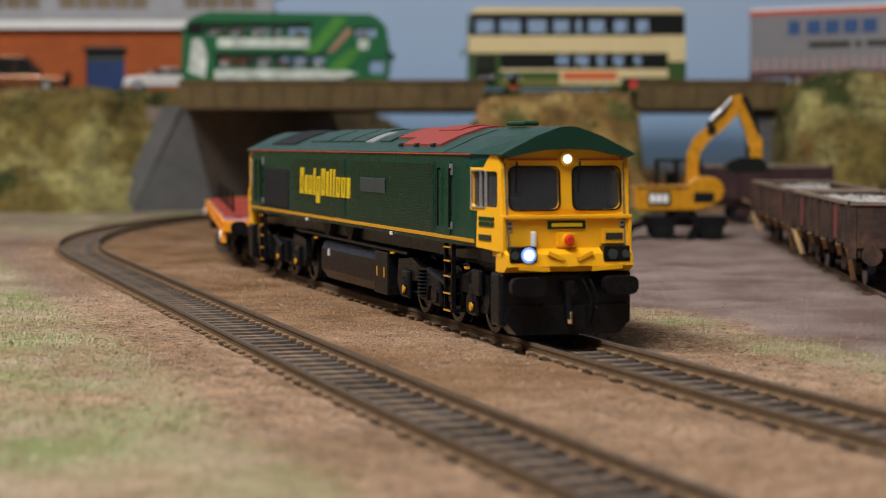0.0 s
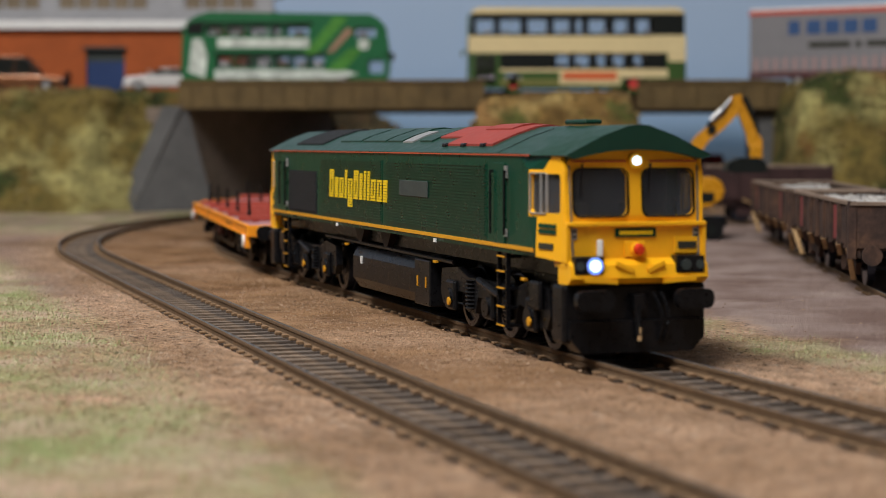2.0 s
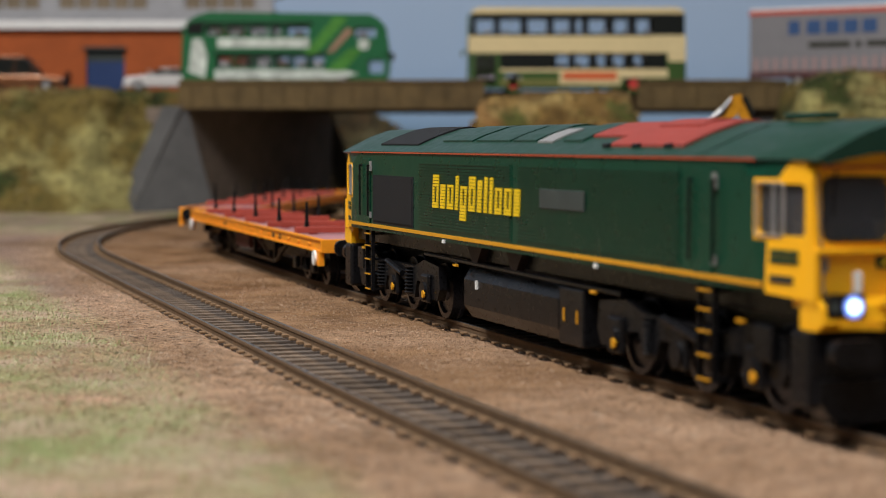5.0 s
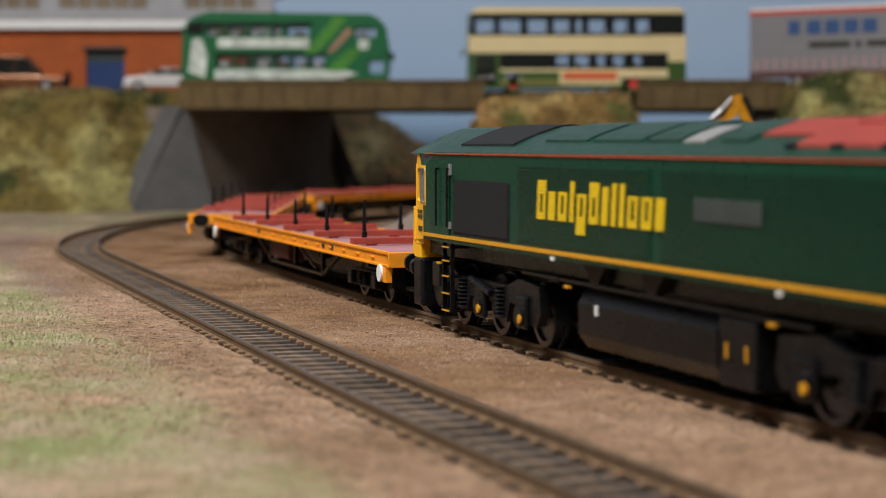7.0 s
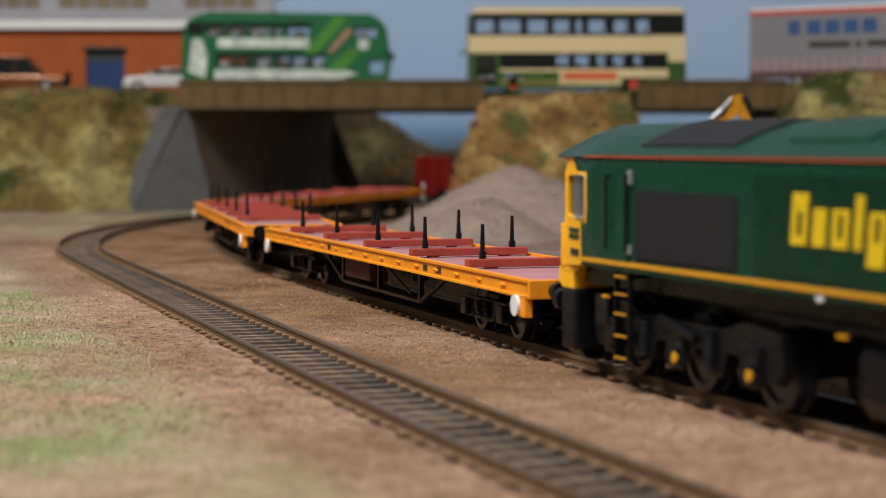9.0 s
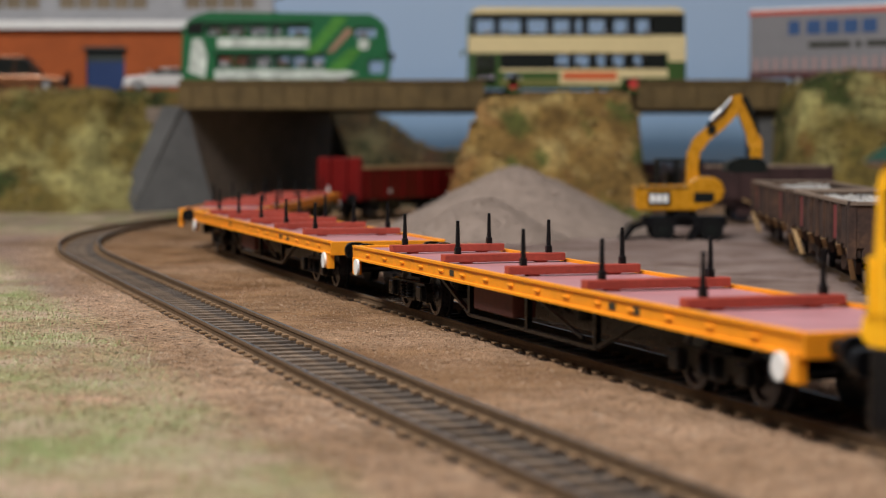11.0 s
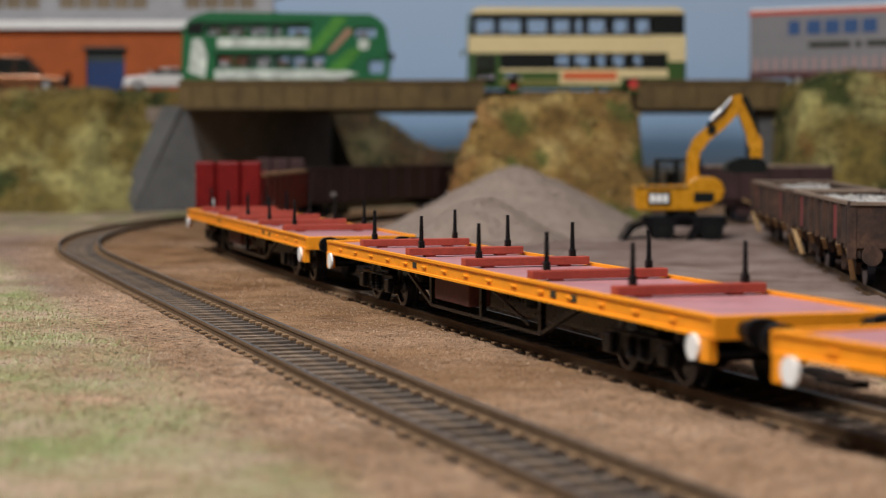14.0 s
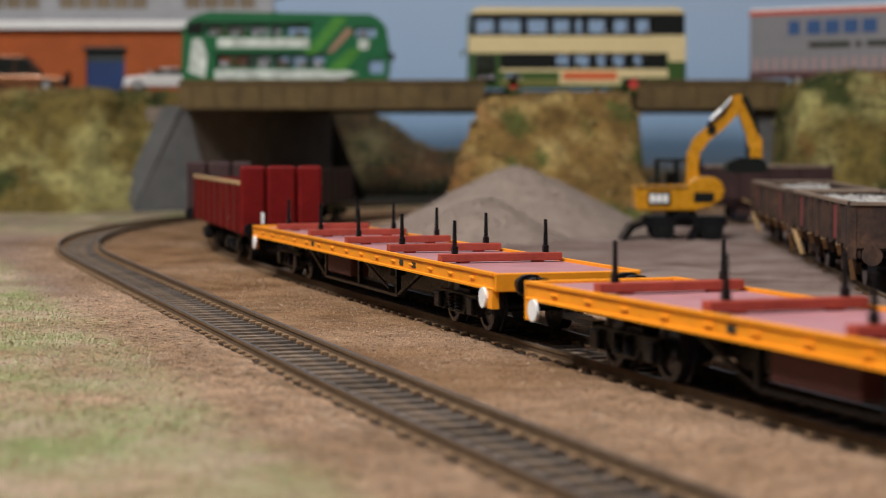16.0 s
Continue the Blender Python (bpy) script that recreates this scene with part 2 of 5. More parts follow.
def build_ground():
    xs = [-1610, -1000, -600, -450, -380, -340] + list(np.arange(-310, 330, 4.0)) + [350, 400, 500, 700, 1000, 1610]
    ys = [-990, -500, -200, 0, 80, 130] + list(np.arange(160, 760, 4.0)) + list(np.arange(760, 1600, 8.0)) + [1650, 1750, 1890]
    verts, cols = [], []
    for y in ys:
        for x in xs:
            near = -310 <= x <= 330 and 130 <= y <= 1600
            z, r, g, b = -3.2, 0.0, 0.0, 0.0
            if near:
                side, nd = main_side(x, y), near_dist(x, y)
                z = ground_z(x, y)
                r = smooth01((side - 30 - 26 * smooth01((600 - y) / 80) - 10 * fbm(x, y, 9, 0.03)) / 16) * smooth01((1190 - y) / 60)
                r = max(r, 0.7 * smooth01((y - 470) / 160) * smooth01((-near_side(x, y) - 12) / 22) * min(1.0, max(0.0, 0.8 + 0.5 * fbm(x, y, 13, 0.025))))
                g = green_mask(x, y)
                # Brown earth between the tracks, its colour darkened partly for the locomotive's shadow.
                b = (0.35 + 0.65 * smooth01((y - 270) / 170)) * smooth01((-side + 4) / 10) * smooth01((near_side(x, y) + 2) / 10) * min(1.0, max(0.0, 0.75 + 0.5 * fbm(x, y, 11, 0.02)))
            verts.append((x, y, z))
            cols += [r, g, b, 1.0]
    w = len(xs)
    faces = [(j * w + i, j * w + i + 1, (j + 1) * w + i + 1, (j + 1) * w + i) for j in range(len(ys) - 1) for i in range(w - 1)]
    ob = raw("ground", verts, faces, ground_material(), smooth=True)
    a = ob.data.color_attributes.new("sown", "FLOAT_COLOR", "POINT")
    a.data.foreach_set("color", cols)
    return tagged(ob, "brown earthy layout ground with sown grass and grey yard", "ground", "", "structure")


GROUND = build_ground()


def island_material(name, colours, rough=0.9):
    m = bpy.data.materials.new(name)
    m.use_nodes = True
    N, L = m.node_tree.nodes, m.node_tree.links
    b = N["Principled BSDF"]
    b.inputs["Roughness"].default_value = rough
    g = N.new("ShaderNodeNewGeometry")
    r = N.new("ShaderNodeValToRGB")
    r.color_ramp.interpolation = "LINEAR"
    for k, c in enumerate(colours):
        e = r.color_ramp.elements[k] if k < 2 else r.color_ramp.elements.new(k / len(colours))
        e.position, e.color = k / max(1, len(colours) - 1), (*c, 1)
    L.new(g.outputs["Random Per Island"], r.inputs[0])
    L.new(r.outputs[0], b.inputs["Base Color"])
    return m


GRIT = island_material("grit", [(0.10, 0.055, 0.03), (0.34, 0.20, 0.11), (0.46, 0.32, 0.21), (0.19, 0.105, 0.05)])
FIBRE = island_material("grass_fibre", [(0.31, 0.34, 0.125), (0.46, 0.43, 0.25), (0.19, 0.25, 0.08), (0.55, 0.49, 0.33)])
STONE = island_material("grey_stone", [(0.30, 0.29, 0.28), (0.46, 0.45, 0.43), (0.38, 0.35, 0.32)])
TUFT = island_material("moss_tuft", [(0.07, 0.07, 0.018), (0.26, 0.21, 0.07), (0.15, 0.10, 0.03), (0.36, 0.31, 0.14), (0.17, 0.09, 0.03)])


TUFTBROWN = island_material("brown_tuft", [(0.12, 0.09, 0.03), (0.30, 0.20, 0.08), (0.20, 0.12, 0.04), (0.38, 0.29, 0.13), (0.24, 0.10, 0.035)])


def pebble(verts, faces, x, y, z, r, rnd):
    k = len(verts)
    for dx, dy, dz in ((1, 0, 0), (-1, 0, 0), (0, 1, 0), (0, -1, 0), (0, 0, 1), (0, 0, -1)):
        f = r * rnd.uniform(0.6, 1.2)
        verts.append((x + dx * f, y + dy * f, z + dz * f * 0.8))
    for a, b, c in ((0, 2, 4), (2, 1, 4), (1, 3, 4), (3, 0, 4), (2, 0, 5), (1, 2, 5), (3, 1, 5), (0, 3, 5)):
        faces.append((k + a, k + b, k + c))


def build_grit():
    rnd = random.Random(3)
    v, f = [], []
    n = 0
    while n < 34000:
        y = rnd.uniform(210, 760)
        x = rnd.uniform(-0.27, 0.27) * y
        side, nd = main_side(x, y), near_dist(x, y)
        away = min(abs(side), nd)
        if (away < 16.5 and rnd.random() > 0.12) or (side > 50 and rnd.random() > 0.03):
            continue
        pebble(v, f, x, y, ground_z(x, y) + 0.05, rnd.choice((0.13, 0.15, 0.18, 0.22, 0.34)) * rnd.uniform(0.7, 1.2), rnd)
        n += 1
    tagged(raw("loose_grit", v, f, GRIT), "fine brown grit scattered over the earth", "grit", "", "stuff")


def blade(v, f, x, y, z, h, lean, a, w):
    k = len(v)
    dx, dy = math.cos(a), math.sin(a)
    px, py = -dy * w, dx * w
    mx, my, mz = x + dx * lean * 0.35, y + dy * lean * 0.35, z + h * 0.6
    v += [(x - px, y - py, z - 0.4), (x + px, y + py, z - 0.4), (mx + px * 0.8, my + py * 0.8, mz), (mx - px * 0.8, my - py * 0.8, mz), (x + dx * lean, y + dy * lean, z + h)]
    f += [(k, k + 1, k + 2, k + 3), (k + 3, k + 2, k + 4)]


def build_grass():
    rnd = random.Random(5)
    v, f = [], []
    n = tries = 0
    while n < 12500 and tries < 260000:
        tries += 1
        y = rnd.uniform(170, 1000) if rnd.random() < 0.55 else rnd.uniform(300, 560)
        x = rnd.uniform(-0.3, 0.3) * y
        if rnd.random() > green_mask(x, y) * (0.35 + 0.9 * abs(fbm(x, y, 7, 0.05))):
            continue
        yard = main_side(x, y) > 0
        if yard and rnd.random() > 0.55:
            continue
        blade(v, f, x, y, ground_z(x, y), rnd.uniform(0.7, 2.2) if yard else rnd.uniform(0.3, 1.0) * (3.0 if rnd.random() < 0.03 else 1), rnd.uniform(1.2, 4.0) if yard else rnd.uniform(0.4, 2.2), rnd.uniform(0, 6.28), rnd.uniform(0.04, 0.075) if yard else rnd.uniform(0.06, 0.11))
        n += 1
    tagged(raw("static_grass", v, f, FIBRE), "pale green and straw static grass on earth", "grass", "", "stuff")


build_grit()
build_grass()


# ---- tracks ----
def sleeper_mesh():
    bm = B((-1.5, 1.5, -10.2, 10.2, -4.0, -2.35))
    for o in (-8.4, 8.4):
        for s in (-1.5, 1.5):
            inner = o * s < 0
            box(bm, -1.0, 1.0, o + s - 0.75, o + s + 0.75, -2.4, -1.6 if inner else -1.75, bevel=0.2)
    bmesh.ops.scale(bm, vec=(MM,) * 3, verts=bm.verts)
    bm.faces.ensure_lookup_table()
    for f in bm.faces[6:]:
        f.material_index = 1
    me = bpy.data.meshes.new("sleeper")
    bm.to_mesh(me)
    bm.free()
    me.materials.append(SLEEPER_PIECE)
    me.materials.append(CHAIR)
    return me


CHAIR = material("rail_chair", (0.19, 0.115, 0.06), 0.85, vary=0.3, scale=500)
SLEEPER_PIECE = material("sleeper_brown", (0.105, 0.085, 0.07), 0.75, vary=0.25, scale=500, bump=0.15, bump_scale=3000, second=((0.19, 0.135, 0.09), 120, 0.45, 0.7), random_piece=0.3)
RAIL_PROFILE = [(-0.7, -2.35), (0.7, -2.35), (0.7, -2.1), (0.25, -1.9), (0.25, -0.95), (0.45, -0.75), (0.45, -0.08), (0.36, 0.0), (-0.36, 0.0), (-0.45, -0.08), (-0.45, -0.75), (-0.25, -0.95), (-0.25, -1.9), (-0.7, -2.1)]


def track(name, tr, lo, hi, label, gauge=8.4):
    root = tagged(thing(name, label, "track"), kind="structure")
    n = len(RAIL_PROFILE)
    for off in (-gauge, gauge):
        ss = np.arange(lo, hi, 4.0)
        v, f = [], []
        for s in ss:
            for o, z in RAIL_PROFILE:
                x, y, _ = tr.at(s, off + o)
                v.append((x, y, z))
        top = []
        for i in range(len(ss) - 1):
            for k in range(n):
                if k == 7:
                    top.append(len(f))
                f.append((n * i + k, n * i + (k + 1) % n, n * (i + 1) + (k + 1) % n, n * (i + 1) + k))
        ob = raw("rail", v, f, RAILSIDE, root, "rusty steel rail with dull worn head")
        ob.data.materials.append(RAILTOP)
        for i in top:
            ob.data.polygons[i].material_index = 1
    me = sleeper_mesh()
    rnd = random.Random(len(name))
    for s in np.arange(lo + 4, hi, 7.6):
        x, y, t = tr.at(s)
        ob = new("sleeper", me)
        ob.parent = root
        ob.matrix_basis = pose(x * MM, y * MM, rnd.uniform(-0.1, 0.1) * MM, 0, 0, math.degrees(t) + rnd.uniform(-1.2, 1.2))
    return root


track("main_track", MAIN, -1480, 420, "curved model railway track on brown sleepers in earth")
track("loop_track", NEAR, -1050, 400, "empty curved model railway track with weathered sleepers", 8.4)


# ---- banks and bridge ----
LOWER = -2.8 * MM  # lowers the whole upper level to fit it to the camera's view

def hill(name, x0, x1, y0, y1, fn, label, step=4.0, rough=5.0, category="embankment", cover=None):
    xs, ys = np.arange(x0, x1 + step, step), np.arange(y0, y1 + step, step)
    v = []
    for y in ys:
        for x in xs:
            z = fn(x, y)
            k = min(1.0, max(0.0, (z + 3) / 20)) * rough
            v.append((x + k * fbm(x, y, z, 0.045), y + k * fbm(x + 90, y, z, 0.045) + 0.4 * k * fbm(x, y, z, 0.15), z + 0.6 * k * fbm(x, y + 70, z, 0.06)))
    w = len(xs)
    f = [(j * w + i, j * w + i + 1, (j + 1) * w + i + 1, (j + 1) * w + i) for j in range(len(ys) - 1) for i in range(w - 1)]
    root = tagged(thing(name, label, category), kind="structure")
    root.location.z = LOWER
    raw("slope", v, f, cover or MOSS, root, smooth=True)
    # tufts of ground foam over the slope
    rnd = random.Random(int(x0 + y0))
    tv, tf = [], []
    for _ in range(int((x1 - x0) * (y1 - y0) / 16)):
        x, y = rnd.uniform(x0, x1), rnd.uniform(y0, y1)
        i, j = int((x - x0) / step), int((y - y0) / step)
        p = v[min(j, len(ys) - 1) * w + min(i, w - 1)]
        if p[2] < 2 or fbm(x, y, 4, 0.03) < -0.15:
            continue
        pebble(tv, tf, p[0] + rnd.uniform(-2, 2), p[1] - rnd.uniform(0, 1.5), p[2] + rnd.uniform(0, 1.2), rnd.uniform(0.6, 2.0), rnd)
    tagged(raw("foliage", tv, tf, TUFTBROWN if cover else TUFT, root), kind="stuff")
    return root


def left_bank(x, y):
    base = 1219.7 + 14 * fbm(x, 0, 1, 0.012) + (smooth01((x + 260) / 80) * 40)
    z = 83 * smooth01((y - base) / 78 * 0.95 + 0.02)
    return -4 + (z + 3) * smooth01((-150 - x - (85 - z) * 0.40) / 26)


def mound(x, y):
    left = smooth01((x + 24) / 37 - 0.02)
    front = smooth01((y - 1144) / 42)
    right = smooth01((128 - x) / 11)
    cutting = smooth01((main_side(x, y) - 22) / 12)
    return -4 + 79.5 * min(left, front, right, cutting) ** 0.85


def right_bank(x, y):
    top = 84 + 9 * smooth01((x - 225) / 25) * smooth01((1286.7 - y) / 60)
    return -4 + (top + 3) * min(smooth01((x - 212) / 18), smooth01((y - 1158) / 66))


def far_bank(x, y):
    top = 74 - 36 * smooth01((x + 75) / 75) - 16 * smooth01((x - 40) / 150)
    return -4 + (top + 4) * smooth01((y - 1589.5) / 110)


hill("left_bank", -560, -160, 1180.8, 1340.8, left_bank, "mossy brown and green textured railway embankment")
hill("bridge_mound", -36, 142, 1136, 1522.5, mound, "steep mossy brown mound carrying the bridge ends", cover=MOSSBROWN)
hill("right_bank", 204, 560, 1135.4, 1340.8, right_bank, "tall mossy olive embankment beside the siding")
hill("far_bank", -260, 420, 1578.7, 1773.3, far_bank, "brown overgrown bank behind the bridge, darkened in colour", 8.0, cover=HALFMOSS)

tagged(part("road", B((-1600.3, 1600.3, 1336.5, 1513.8, 78, 82.6), (-1600.3, -176, 1513.8, 1892.3, 78, 82.6)), ROAD), "grey road surface along the embankment top", "road", "", "structure").location.z = LOWER
tagged(part("bank_core", B((-1600.3, -178, 1336.5, 1892.3, -4, 77.8), (240, 1600.3, 1336.5, 1360, -4, 77.8)), MOSS), "plain earth core under the road", "embankment", "", "structure").location.z = LOWER


def bridge(name, x0, x1, label):
    root = tagged(thing(name, label, "bridge"), kind="structure")
    root.location.z = LOWER
    part("deck", B((x0, x1, 1297.6, 1511.7, 70.5, 77.5)), GIRDER, root)
    for y in (1288.9, 1512.2):
        g = part("girder", B((x0, x1, y, y + 5, 71, 86.6)), GIRDER, root, "rust-brown plate girder")
        part("top_flange", B((x0, x1, y - 1.5, y + 6.5, 86.6, 88.6)), GIRDER, g)
        part("bottom_flange", B((x0, x1, y - 1.5, y + 6.5, 69.2, 71)), GIRDER, g)
        for x in np.arange(x0 + 8, x1 - 3, 15.5):
            part("stiffener", B((x - 0.6, x + 0.6, y - 1.6, y - 0.1, 71, 86.6)), GIRDER, g)
    return root


bridge("road_bridge", -178, 28, "long rust-brown girder bridge carrying the road")
bridge("short_bridge", 131.5, 232, "short rust-brown girder bridge span over a gap")


def abutment():
    root = tagged(thing("bridge_abutment", "grey concrete abutment with sloping wing walls", "abutment"), kind="structure")
    root.location.z = LOWER
    bm = bmesh.new()
    prism(bm, [(-172, 1293.2), (-88, 1516), (-118, 1524.6), (-202, 1301.9)], "z", -4, 70.3)
    part("wall", bm, TUNNELWALL, root, "brown inner abutment wall, lightened for light under the deck")
    for a, b, c, d in (((-173, 1291.1, 71), (-176, 1286.7, 71), (-206, 1250, -4), (-152, 1284.6, -4)), ((-89, 1517.1, 71), (-96, 1520.3, 71), (-66, 1557.1, -4), (-60, 1539.8, -4))):
        bm = bmesh.new()
        vs = [bm.verts.new(p) for p in (a, b, c, d)]
        ws = [bm.verts.new((p[0] - 14, p[1] + 10, p[2])) for p in (a, b, c, d)]
        bm.faces.new(vs)
        bm.faces.new(ws[::-1])
        for i in range(4):
            bm.faces.new((vs[i], ws[i], ws[(i + 1) % 4], vs[(i + 1) % 4]))
        bmesh.ops.recalc_face_normals(bm, faces=bm.faces)
        part("wing_wall", bm, CONCRETE, root)
    bm = bmesh.new()
    prism(bm, [(214, 1297.6), (238, 1297.6), (238, 1350), (214, 1350)], "z", -4, 70.2)
    part("pier", bm, CONCRETE, root)


abutment()


# ---- backdrop and the room that closes the place ----
def backdrop_material():
    m = bpy.data.materials.new("painted_backdrop")
    m.use_nodes = True
    N, L = m.node_tree.nodes, m.node_tree.links
    b = N["Principled BSDF"]
    b.inputs["Roughness"].default_value = 0.95
    tc, sep = N.new("ShaderNodeTexCoord"), N.new("ShaderNodeSeparateXYZ")
    L.new(tc.outputs["Object"], sep.inputs[0])
    n = N.new("ShaderNodeTexNoise")
    n.inputs["Scale"].default_value, n.inputs["Detail"].default_value = 6, 5
    L.new(tc.outputs["Object"], n.inputs["Vector"])
    add = N.new("ShaderNodeMath")
    add.operation = "MULTIPLY_ADD"
    L.new(n.outputs["Fac"], add.inputs[0])
    add.inputs[1].default_value = 0.03
    L.new(sep.outputs["Z"], add.inputs[2])
    mr = N.new("ShaderNodeMapRange")
    mr.inputs[1].default_value, mr.inputs[2].default_value = 0.0, 0.32
    L.new(add.outputs[0], mr.inputs[0])
    r = N.new("ShaderNodeValToRGB")
    for k, (p, c) in enumerate(((0.0, (0.12, 0.13, 0.08)), (0.115, (0.13, 0.18, 0.24)), (0.18, (0.135, 0.23, 0.35)), (0.255, (0.39, 0.59, 0.84)), (0.45, (0.52, 0.70, 0.95)), (1.0, (0.62, 0.77, 0.97)))):
        e = r.color_ramp.elements[k] if k < 2 else r.color_ramp.elements.new(p)
        e.position, e.color = p, (*c, 1)
    L.new(mr.outputs[0], r.inputs[0])
    L.new(r.outputs[0], b.inputs["Base Color"])
    return m


tagged(part("backdrop", B((-1600.3, 1600.3, 1897.7, 1905.3, -4, 620)), backdrop_material()), "painted pale blue sky backdrop with distant hills", "backdrop", "", "structure")
# Unseen walls and ceiling, added to close the room and bounce lamp light.
ROOMGREY = material("room_grey", (0.30, 0.29, 0.28), 0.9, vary=0.05, scale=2)
for nm, b in (("wall_north", (-1621.9, 1621.9, 1908.5, 1946.3, -10, 2300)), ("wall_south", (-1621.9, 1621.9, -1030, -1000, -10, 2300)), ("wall_west", (-1654.4, -1621.9, -1030, 1946.3, -10, 2300)), ("wall_east", (1621.9, 1654.4, -1030, 1946.3, -10, 2300)), ("ceiling", (-1654.4, 1654.4, -1030, 1946.3, 2302, 2330))):
    tagged(part(nm, B(b), ROOMGREY), "unseen plain grey room surface added for bounce light", "ceiling" if nm == "ceiling" else "wall", "", "structure")


# ---- rolling stock ----
TYRE = material("wheel_steel", (0.065, 0.072, 0.095), 0.3, metal=0.8, vary=0.15, scale=300)
GREY = material("panel_grey", (0.04, 0.052, 0.05), 0.5, vary=0.15, scale=200)
SILVER = material("silver_trim", (0.42, 0.42, 0.42), 0.4, metal=0.6, vary=0.1)
REDLINE = material("red_lining", (0.45, 0.075, 0.03), 0.5, vary=0.05)
ROOFRED = material("roof_red", (0.27, 0.042, 0.032), 0.5, vary=0.12, scale=90)
ROOFDARK = material("roof_grille", (0.02, 0.021, 0.023), 0.6, vary=0.2, scale=900, bump=0.15, bump_scale=5000, spec=0.12)
STRIPE = material("yellow_lining", (0.62, 0.29, 0.012), 0.45, vary=0.05)
LETTER = material("yellow_lettering", (0.80, 0.55, 0.01), 0.5, vary=0.05)
# Panes slightly milky: the grey-blue haze in the colour stands in for reflections.
PANE = glass("window_pane", (0.55, 0.60, 0.67), 0.05, 0.95)
CABIN = material("cab_interior", (0.17, 0.16, 0.15), 0.8, vary=0.15)
CABBACK = material("cab_bulkhead", (0.11, 0.105, 0.105), 0.8, vary=0.2, scale=120)
# Glowing blue disc, added to imitate the halo round the headlight.
LAMPHALO = material("headlight_halo", (0.3, 0.4, 0.7), 0.2, vary=0, emit=((0.10, 0.22, 0.9), 0.9))
LAMPGLOW = material("headlight_glow", (0.8, 0.9, 1.0), 0.2, vary=0, emit=((0.45, 0.68, 1.0), 3.0))
REDLAMP = material("red_lamp", (0.62, 0.035, 0.01), 0.35, vary=0.05)
DARKMARK = material("dark_marking", (0.03, 0.03, 0.02), 0.6, vary=0.1)
WAGONRUST = material("wagon_rust", (0.045, 0.026, 0.02), 0.85, vary=0.3, scale=120, bump=0.15, bump_scale=1500, second=((0.095, 0.048, 0.027), 60, 0.45, 0.7))
RUSTRIM = material("wagon_rim", (0.20, 0.145, 0.108), 0.8, vary=0.2, scale=150)
OXIDE = material("wagon_patch", (0.20, 0.035, 0.035), 0.8, vary=0.2, scale=120)
TIMBER = material("pale_timber", (0.42, 0.27, 0.13), 0.8, vary=0.2, scale=200)
DARKBOX = material("wagon_dark", (0.038, 0.017, 0.016), 0.7, vary=0.25, scale=100)
BOLSTER = material("bolster_red", (0.33, 0.055, 0.035), 0.6, vary=0.15, scale=150)
BRACKET = material("bracket_brown", (0.022, 0.013, 0.011), 0.6, vary=0.2, scale=200)
FADED = material("underframe_brown", (0.10, 0.035, 0.03), 0.7, vary=0.2, scale=200)


def turned(bm, at, axis, profile, seg=20):
    """A turned solid round axis y or z through at: profile of (along, radius), closed at both ends."""
    rings = []
    for p, r in profile:
        row = []
        for k in range(seg):
            c, d = r * math.cos(2 * math.pi * k / seg), r * math.sin(2 * math.pi * k / seg)
            row.append(bm.verts.new((at[0] + c, at[1] + p, at[2] + d) if axis == "y" else (at[0] + c, at[1] + d, at[2] + p)))
        rings.append(row)
    fs = [bm.faces.new((a[k], a[(k + 1) % seg], b[(k + 1) % seg], b[k])) for a, b in zip(rings, rings[1:]) for k in range(seg)]
    fs += [bm.faces.new(rings[0]), bm.faces.new(rings[-1])]
    bmesh.ops.recalc_face_normals(bm, faces=fs)
    return bm


def wheelset(parent, x, r=7.0, gauge=8.4):
    half = [(0, 1.3), (gauge - 1.7, 1.3), (gauge - 1.7, r + 0.6), (gauge - 0.9, r + 0.6), (gauge - 0.8, r), (gauge + 1.3, r - 0.1), (gauge + 1.4, 0.8 * r), (gauge + 0.7, 0.74 * r), (gauge + 0.9, 0.36 * r), (gauge + 1.6, 0.3 * r), (gauge + 1.6, 1.2), (11.5, 1.0)]
    bm = turned(bmesh.new(), (0, 0, 0), "y", [(-p, q) for p, q in half[:0:-1]] + half, 24)
    ob = part("wheelset", bm, TYRE, parent, "dark steel wheelset")
    ob.matrix_basis = pose(x * MM, 0, r * MM)
    ob["rolls"] = r
    return ob


